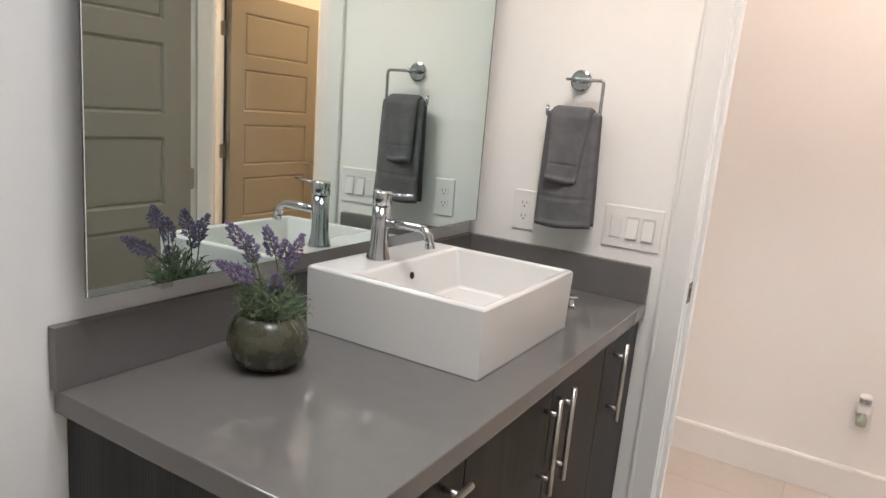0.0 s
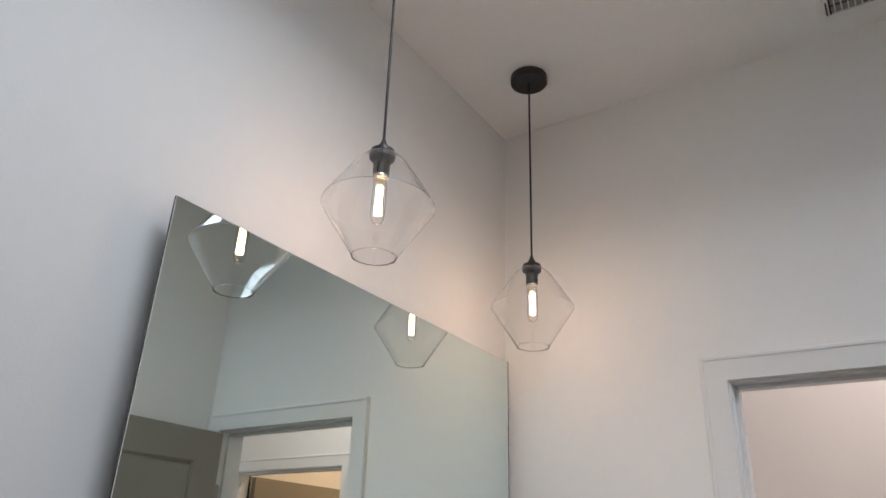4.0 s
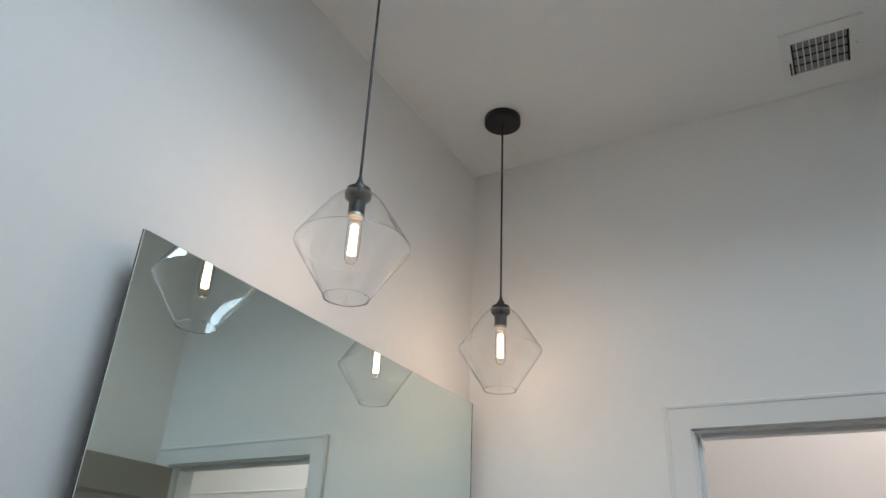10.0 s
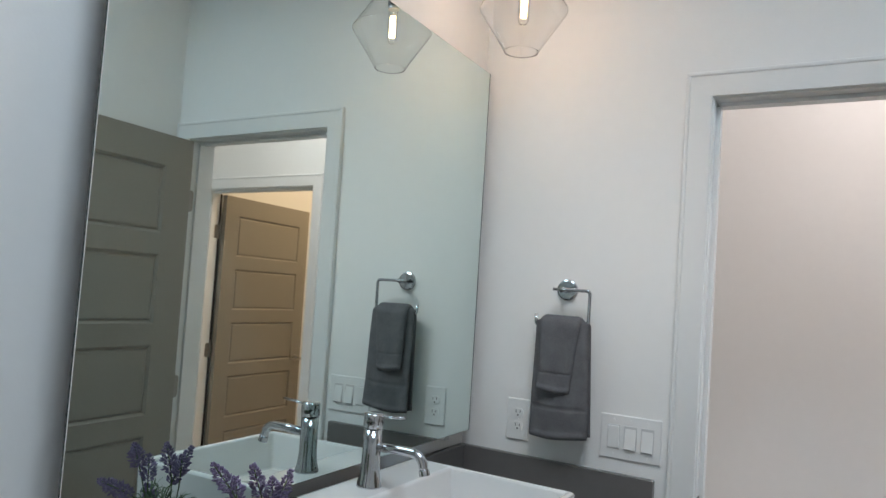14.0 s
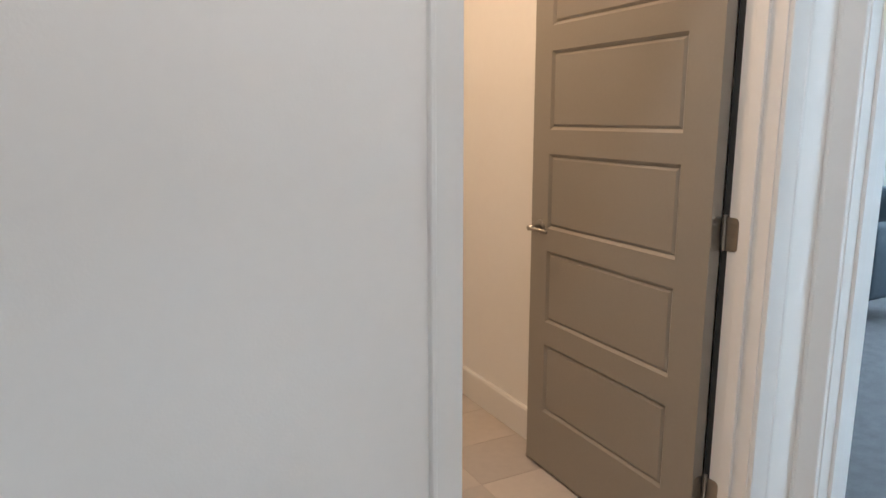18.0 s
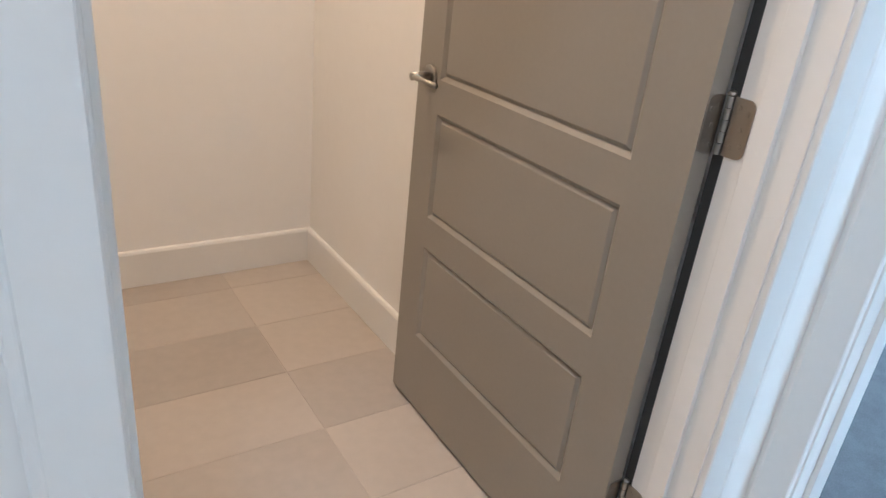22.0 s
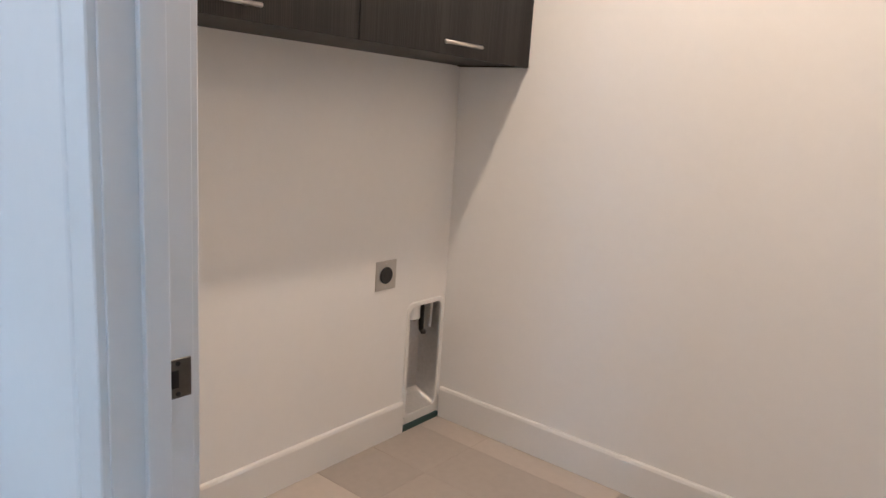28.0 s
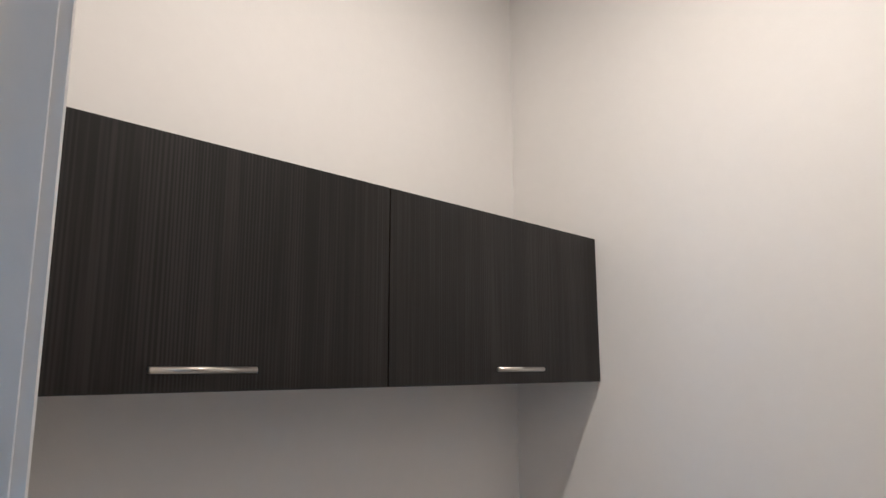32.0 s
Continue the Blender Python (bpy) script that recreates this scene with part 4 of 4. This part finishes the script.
def pendant(x, y, cx, cy):
    """A pendant whose shade hangs at x, y from a canopy at cx, cy."""
    th = tagged(empty("pendant_light", (x, y, H)), "black pendant light with a clear faceted glass shade, lit", "pendant light", group="pendants over the vanity")
    L = lambda pr, z, n=40, caps=True: lathe(bmesh.new(), pr, (x, y, z), n, caps)
    under(part("canopy", lathe(bmesh.new(), [(0.055, 0), (0.060, 0.002), (0.060, 0.024), (0.059, 0.027)], (cx, cy, H - 0.027), 40), BLACK), th)
    for sx in (-1, 1):
        under(part("set_screw", rod(bmesh.new(), (cx + sx * 0.0595, cy, H - 0.013), (cx + sx * 0.0625, cy, H - 0.013), 0.0028, 10), BLACK), th)
    under(part("cord", rod(bmesh.new(), (x, y, 2.395), (cx, cy, H - 0.027), 0.0031, 10), BLACK), th)
    sock = under(part("socket", L([(0.004, 0.052), (0.006, 0.044), (0.011, 0.034), (0.012, 0.028), (0.026, 0.022), (0.0285, 0.014), (0.0275, 0.002), (0.020, -0.006), (0.0175, -0.008), (0.0175, -0.040), (0.016, -0.042)][::-1], 2.347, 32), BLACK, label="black metal socket", smooth=False), th)
    r = part("socket_ring", L([(0.0165, 0), (0.0175, 0.003), (0.0165, 0.011)], 2.300, 28), NICKEL)
    r.parent = sock
    out = [(0.0195, 2.3640), (0.0205, 2.3638), (0.0225, 2.3634), (0.034, 2.3570), (0.047, 2.345), (0.060, 2.329), (0.085, 2.290), (0.110, 2.2510), (0.1174, 2.2385), (0.1184, 2.2352), (0.1174, 2.2318), (0.0820, 2.1780), (0.0462, 2.1232), (0.0452, 2.1215)]
    thin = 0.0012
    inn = []
    for k in range(len(out)):
        (ra, za), (rb, zb) = out[max(k - 1, 0)], out[min(k + 1, len(out) - 1)]
        ln = math.hypot(rb - ra, zb - za)
        inn.append((out[k][0] + thin * (zb - za) / ln, out[k][1] - thin * (rb - ra) / ln))
    prof = out + inn[::-1]
    bm = bmesh.new()
    n = 72
    rings = [[bm.verts.new((x + r0 * math.cos(2 * math.pi * k / n), y + r0 * math.sin(2 * math.pi * k / n), z0)) for k in range(n)] for r0, z0 in prof]
    for a, b in zip(rings, rings[1:] + rings[:1]):
        for k in range(n):
            bm.faces.new((a[k], a[(k + 1) % n], b[(k + 1) % n], b[k]))
    for k in range(n):
        for j in (8, len(prof) - 9):
            bm.edges.get((rings[j][k], rings[j][(k + 1) % n])).smooth = False
    g = under(part("glass_shade", bm, GLASS, label="clear faceted glass shade", smooth=True), th)
    g.visible_shadow = False
    lip = part("rim", tube(bmesh.new(), arc((x, y, 2.1212), 0.0446, 0, 360, 64, (1, 0, 0), (0, 1, 0)), 0.0016, 8), GLASS, label="rolled glass rim", smooth=True)
    lip.parent = g
    lip.visible_shadow = False
    prof = [(0.011, 2.302), (0.0125, 2.294), (0.0148, 2.280), (0.0150, 2.225), (0.0135, 2.208), (0.009, 2.198), (0.002, 2.195)]
    inside = [(r0 * 0.93, z0 + (0.0009 if z0 < 2.2 else 0)) for r0, z0 in prof[::-1]]
    b = under(part("bulb", lathe(bmesh.new(), prof + inside, (x, y, 0), 28), BULB_GLASS, label="clear tubular filament bulb", smooth=True), th)
    b.visible_shadow = False
    bm = bmesh.new()
    for k in range(6):
        a = math.pi / 3 * k
        rod(bm, (x + 0.0072 * math.cos(a), y + 0.0072 * math.sin(a), 2.216), (x + 0.0060 * math.cos(a + 0.5), y + 0.0060 * math.sin(a + 0.5), 2.282), 0.0021, 8)
    f = part("filament", bm, FILAMENT)
    f.parent = b
    f.visible_shadow = False
    return th


pendant(0.253, -1.003, 0.263, -1.026)
pendant(0.249, -0.290, 0.249, -0.290)

# ---- ceiling register ----
vent = tagged(empty("ceiling_vent", (1.2, -0.18, H)), "white ceiling air register with angled slats", "vent")
bm = boxes((1.094, 1.122, -0.290, -0.082, H - 0.006, H), (1.268, 1.302, -0.290, -0.082, H - 0.006, H), (1.122, 1.268, -0.290, -0.246, H - 0.006, H), (1.122, 1.268, -0.106, -0.082, H - 0.006, H))
under(part("frame", bm, TRIM), vent)
under(part("backing", boxes((1.122, 1.268, -0.246, -0.106, H - 0.0005, H + 0.0)), surface("duct_grey", (0.30, 0.30, 0.30), 0.6)), vent)
for xx in (1.1235, 1.2665):
    under(part("end_gap", boxes((xx - 0.0035, xx + 0.0035, -0.246, -0.106, H - 0.0055, H - 0.001)), DARK), vent)
for k in range(8):
    bm = box(bmesh.new(), -0.0013, 0.0013, -0.246, -0.106, -0.007, 0.0)
    bmesh.ops.transform(bm, matrix=Matrix.Translation((1.137 + k * 0.0168, 0, H - 0.001)) @ Matrix.Rotation(radians(12), 4, 'Y'), verts=bm.verts)
    under(part("slat", bm, TRIM), vent)
for yy in (-0.211, -0.176, -0.141):
    under(part("damper_blade", boxes((1.123, 1.267, yy - 0.0022, yy + 0.0022, H - 0.0035, H - 0.0015)), DARK), vent)
under(part("damper_lever", boxes((1.113, 1.117, -0.165, -0.115, H - 0.013, H - 0.006)), BLACK, label="dark damper lever"), vent)
for xx, yy in ((1.108, -0.18), (1.286, -0.18)):
    under(part("screw", lathe(bmesh.new(), [(0.004, -0.001), (0.004, 0)], (xx, yy, H - 0.006), 12), STEEL), vent)

# ---- hall ----
hp = wall_plate("wall_outlet", 1.189, 1.260, 0.300, 0.416, YH, "white wall outlet low on the hall wall", "outlet")
duplex(hp, 1.2245, 0.358, YH)
fresh = tagged(empty("air_freshener", (1.225, YH - 0.03, 0.345)), "white plug-in air freshener with a glass bottle in the outlet", "air freshener")
under(part("plug_body", box(bmesh.new(), 1.201, 1.248, YH - 0.040, YH - 0.0085, 0.378, 0.422, bevel=0.008, seg=3), PLASTIC), fresh)
under(part("cap", lathe(bmesh.new(), [(0.016, 0), (0.020, 0.002), (0.021, 0.020)], (1.2245, YH - 0.032, 0.422), 24), surface("grey_tone", (0.30, 0.30, 0.30), 0.4), label="grey vented collar", smooth=False), fresh)
under(part("cap_top", lathe(bmesh.new(), [(0.021, 0), (0.0215, 0.004), (0.019, 0.012), (0.012, 0.015)], (1.2245, YH - 0.032, 0.4425), 24), PLASTIC, smooth=True), fresh)
under(part("bottle", lathe(bmesh.new(), [(0.010, 0.048), (0.010, 0.040), (0.017, 0.034), (0.019, 0.02), (0.017, 0.002), (0.012, 0)][::-1], (1.2245, YH - 0.036, 0.330), 24), surface("scented_oil", (0.36, 0.42, 0.33), 0.12, coat=0.6), label="small clear glass oil bottle", smooth=True), fresh)

# fitting assumed for the hall fill lamp, out of view
hall_fill_fitting = tagged(empty("unseen_downlight", (1.40, 0.52, H)), "unseen white recessed downlight, added to brighten the hall", "ceiling light")
under(part("trim_ring", lathe(bmesh.new(), [(0.070, -0.006), (0.088, -0.004), (0.090, 0), (0.070, 0)], (1.40, 0.52, H), 40, False), TRIM), hall_fill_fitting)
under(part("diffuser", lathe(bmesh.new(), [(0.0695, -0.003), (0.0695, -0.001)], (1.40, 0.52, H), 40), DIFFUSER), hall_fill_fitting)

# ---- laundry ----
cab = tagged(empty("wall_cabinet", (XL + 0.16, 2.1, 1.61)), "dark wood-grain laundry wall cabinet with two flap doors", "wall cabinet")
C0, C1, CZ0, CZ1, CD = YL + 0.012, YB - 0.004, 1.522, 1.970, 0.310
for nm, s in (("side_panel", (XL + 0.002, XL + CD, C0, C0 + 0.018, CZ0, CZ1)), ("side_panel", (XL + 0.002, XL + CD, C1 - 0.018, C1, CZ0, CZ1)),
              ("top_panel", (XL + 0.002, XL + CD, C0 + 0.018, C1 - 0.018, CZ1 - 0.018, CZ1)), ("bottom_panel", (XL + 0.002, XL + CD, C0 + 0.018, C1 - 0.018, CZ0 + 0.004, CZ0 + 0.022)),
              ("divider", (XL + 0.010, XL + CD - 0.002, 2.087, 2.105, CZ0 + 0.022, CZ1 - 0.018))):
    under(part(nm, boxes(s), WENGE_Y), cab)
for y0, y1, h0, h1 in ((C0 + 0.001, 2.0945, 1.556, 1.752), (2.0975, C1 - 0.001, 2.447, 2.642)):
    d = under(part("cabinet_door", boxes((XL + CD + 0.002, XL + CD + 0.020, y0, y1, CZ0 - 0.002, CZ1 + 0.001), bevel=0.0012), WENGE_Y), cab)
    hd = part("handle", bar_handle(bmesh.new(), (XL + CD + 0.020, h0, 1.558), (XL + CD + 0.020, h1, 1.558), (0.026, 0, 0)), NICKEL, label="brushed nickel bar handle", smooth=True)
    hd.parent = d

dry = tagged(empty("dryer_outlet", (XL, 2.60, 0.703)), "square metal wall plate with a black round dryer socket", "outlet")
under(part("plate", box(bmesh.new(), XL, XL + 0.004, 2.545, 2.657, 0.645, 0.761, bevel=0.0015, seg=2), NICKEL), dry)
under(part("socket_face", lathe(bmesh.new(), [(0.033, 0), (0.033, 0.004), (0.031, 0.006)], (XL + 0.004, 2.600, 0.703), 32, m=Matrix.Rotation(radians(90), 4, 'Y')), RUBBER_GAP, label="black round socket face"), dry)
bm = boxes((XL + 0.0098, XL + 0.0106, 2.586, 2.589, 0.697, 0.713), (XL + 0.0098, XL + 0.0106, 2.611, 2.614, 0.697, 0.713), (XL + 0.0098, XL + 0.0106, 2.593, 2.607, 0.684, 0.687))
under(part("slots", bm, DARK), dry)
for zz in (0.656, 0.750):
    under(part("screw", lathe(bmesh.new(), [(0.0035, 0), (0.003, 0.001)], (XL + 0.004, 2.600, zz), 10, m=Matrix.Rotation(radians(90), 4, 'Y')), STEEL), dry)

# recessed metal dryer vent box
vb = tagged(empty("dryer_vent_box", (XL, 2.85, 0.05)), "recessed galvanised dryer vent box with a white rim", "vent box")
bm = bmesh.new()
outl = [(XL, y, z) for y, z in plate_outline(B0 + 0.002, B1 - 0.002, BZ0 + 0.002, BZ1 - 0.002, 0.03)]
a = [bm.verts.new((XL + 0.001, p[1], p[2])) for p in outl]
b = [bm.verts.new((XL - BD, p[1] + (0.010 if p[1] < (B0 + B1) / 2 else -0.010), max(p[2], 0.12))) for p in outl]
for k in range(len(a)):
    bm.faces.new((a[k], a[(k + 1) % len(a)], b[(k + 1) % len(a)], b[k]))
bm.faces.new(b)
under(part("metal_box", bm, STEEL), vb)
bm = bmesh.new()
big_o = plate_outline(B0 - 0.016, B1 + 0.016, BZ0 - 0.016, BZ1 + 0.016, 0.038)
sml_o = plate_outline(B0 + 0.003, B1 - 0.003, BZ0 + 0.003, BZ1 - 0.003, 0.03)
ro = [bm.verts.new((XL + 0.0005, y, z)) for y, z in big_o]
r1 = [bm.verts.new((XL + 0.006, y, z)) for y, z in plate_outline(B0 - 0.013, B1 + 0.013, BZ0 - 0.013, BZ1 + 0.013, 0.036)]
r2 = [bm.verts.new((XL + 0.006, y, z)) for y, z in sml_o]
r3 = [bm.verts.new((XL - 0.004, y, z)) for y, z in sml_o]
for p, q in ((ro, r1), (r1, r2), (r2, r3)):
    for k in range(len(p)):
        bm.faces.new((p[k], p[(k + 1) % len(p)], q[(k + 1) % len(p)], q[k]))
under(part("rim", bm, PLASTIC, label="white rounded rim"), vb)
bm = lathe(bmesh.new(), [(0.046, 0), (0.046, 0.062)], (XL - 0.054, 2.817, 0.478), 30)
under(part("duct_pipe", bm, PLASTIC, label="pale duct stub"), vb)
under(part("duct_mouth", lathe(bmesh.new(), [(0.042, 0), (0.042, 0.004)], (XL - 0.054, 2.817, 0.473), 28), DARK), vb)
bm = tube(bmesh.new(), [(XL - 0.062, 2.908, 0.542), (XL - 0.062, 2.908, 0.43), (XL - 0.060, 2.908, 0.405), (XL - 0.050, 2.907, 0.394), (XL - 0.040, 2.906, 0.399)], 0.0115, 14)
under(part("hose", bm, RUBBER_GAP, label="hanging black rubber hose", smooth=True), vb)
bm = tube(bmesh.new(), [(XL - 0.034, 2.934, 0.540), (XL - 0.034, 2.934, 0.46), (XL - 0.036, 2.933, 0.418)], 0.0075, 12)
under(part("hose", bm, SEAM, label="grey hose", smooth=True), vb)
# dark teal strip between the box and the floor
under(part("bottom_edge", boxes((XL + 0.0005, XL + 0.012, B0 - 0.018, B1 + 0.012, 0.0005, 0.024)), surface("dark_teal", (0.035, 0.075, 0.075), 0.7), label="dark teal strip at the floor under the box"), vb)

lamp = tagged(empty("flush_ceiling_light", (1.68, 2.1, H)), "round white flush ceiling light, lit", "ceiling light")
under(part("base", lathe(bmesh.new(), [(0.165, -0.018), (0.17, -0.012), (0.17, 0)], (1.68, 2.1, H), 48), TRIM), lamp)
under(part("diffuser", lathe(bmesh.new(), [(0.03, -0.056), (0.09, -0.050), (0.135, -0.036), (0.158, -0.018)], (1.68, 2.1, H), 48), DIFFUSER, smooth=True), lamp)

# ---- bedroom beyond the doorway ----
GREY = surface("grey_window_frame", (0.16, 0.165, 0.17), 0.45, vary=0.06)


def bed_window(name, a0, a1, label, to_box):
    """A sash window from a0 to a1 along its wall: grey frame, middle rail, two panes, white sill. to_box turns depth and run into x and y."""
    place = to_box(0.06, 0.06, (a0 + a1) / 2, (a0 + a1) / 2)
    win = structure(empty(name, (place[0], place[2], 0.62)), label, "window")
    for d0, d1, r0, r1, z0, z1 in ((0.04, 0.10, a0, a0 + 0.045, 0.62, 2.28), (0.04, 0.10, a1 - 0.045, a1, 0.62, 2.28), (0.04, 0.10, a0 + 0.045, a1 - 0.045, 0.62, 0.67),
                                   (0.04, 0.10, a0 + 0.045, a1 - 0.045, 2.23, 2.28), (0.045, 0.095, a0 + 0.045, a1 - 0.045, 1.32, 1.37)):
        under(part("window_frame", boxes(to_box(d0, d1, r0, r1) + (z0, z1), bevel=0.003), GREY), win)
    for d, z0, z1 in ((0.066, 0.67, 1.32), (0.072, 1.37, 2.23)):
        under(part("pane", boxes(to_box(d, d + 0.004, a0 + 0.045, a1 - 0.045) + (z0, z1)), PANE), win).visible_shadow = False
    under(part("window_sill", boxes(to_box(-0.015, 0.04, a0 - 0.03, a1 + 0.03) + (0.598, 0.62), bevel=0.003), TRIM), win)


for k, (y0, y1) in enumerate(BED_WINDOWS):
    bed_window("window_%d" % (k + 2), y0, y1, "bedroom sash window with a grey frame, bright outside", lambda d0, d1, r0, r1: (7.0 + d0, 7.0 + d1, r0, r1))
# unseen window, made up to hold the side fill lamp
bed_window("window_4", *UNSEEN_WINDOW, "bedroom sash window with a grey frame, bright outside", lambda d0, d1, r0, r1: (r0, r1, -3.3 - d1, -3.3 - d0))

chair = tagged(empty("armchair", (5.74, 2.95, 0)), "blue-grey upholstered armchair with slim metal legs on the carpet", "armchair")
AX, AY = 5.74, 2.95
for nm, s in (("arm", (AX - 0.38, AX + 0.38, AY - 0.46, AY - 0.33, 0.17, 0.66)), ("arm", (AX - 0.38, AX + 0.38, AY + 0.33, AY + 0.46, 0.17, 0.66)),
              ("backrest", (AX + 0.22, AX + 0.40, AY - 0.33, AY + 0.33, 0.30, 0.84)), ("seat_frame", (AX - 0.36, AX + 0.22, AY - 0.33, AY + 0.33, 0.17, 0.32)), ("seat_cushion", (AX - 0.40, AX + 0.21, AY - 0.325, AY + 0.325, 0.322, 0.47))):
    under(part(nm, box(bmesh.new(), *s, bevel=0.035, seg=4), FABRIC, smooth=True), chair)
for sx, sy in ((-1, -1), (1, -1), (-1, 1), (1, 1)):
    under(part("leg", rod(bmesh.new(), (AX + sx * 0.33, AY + sy * 0.40, 0.006), (AX + sx * 0.31, AY + sy * 0.39, 0.175), 0.011, 10, 0.014), NICKEL), chair)

structure(part("ground", boxes((-400, 400, -400, 400, -3.4, -3.2)), surface("dry_ground", (0.22, 0.20, 0.17), 0.95, vary=0.25, scale=0.2, fine=3)), "dry pale ground outside the house", "ground")
roof = structure(holed("roof", -0.4, 7.6, -3.8, 4.9, 3.46, 3.50, SX0 - 0.001, SX1 + 0.001, SY0 - 0.001, SY1 + 0.001, CEIL), "flat roof deck above the ceilings", "roof")

# ---- floor tiles ----
floor_ob = bpy.data.objects["floor"]
TW, TL, J = 0.2875, 0.606, 0.0026


def tile_mesh(w, l):
    bm = box(bmesh.new(), 0, l, 0, w, -0.006, 0.0, bevel=0.0012, seg=1)
    me = bpy.data.meshes.new("tile")
    bm.to_mesh(me)
    bm.free()
    me.materials.append(TILE)
    return me


meshes = {}


def tiles(x0, x1, y0, y1):
    """Full and cut tiles over a rectangle, on the joints of the laundry."""
    i0, i1 = math.floor((x0 - 2.226) / TL), math.ceil((x1 - 2.226) / TL)
    k0, k1 = math.floor((y0 - 2.271) / TW), math.ceil((y1 - 2.271) / TW)
    for i in range(i0, i1):
        for k in range(k0, k1):
            a, b = max(x0, 2.226 + i * TL + J / 2), min(x1, 2.226 + (i + 1) * TL - J / 2)
            c, d = max(y0, 2.271 + k * TW + J / 2), min(y1, 2.271 + (k + 1) * TW - J / 2)
            if b - a < 0.01 or d - c < 0.01:
                continue
            key = (round(b - a, 3), round(d - c, 3))
            if key not in meshes:
                meshes[key] = tile_mesh(d - c, b - a)
            ob = new("tile", meshes[key])
            ob.location = (a, c, 0)
            ob.parent = floor_ob


tiles(XL, XR, YL, YB)
tiles(LA, LB, YH, YL)
tiles(0.0, XB, 0.12, YH)
tiles(BA, BB, 0.0, 0.12)
tiles(0.0, 2.45, -3.3, 0.0)
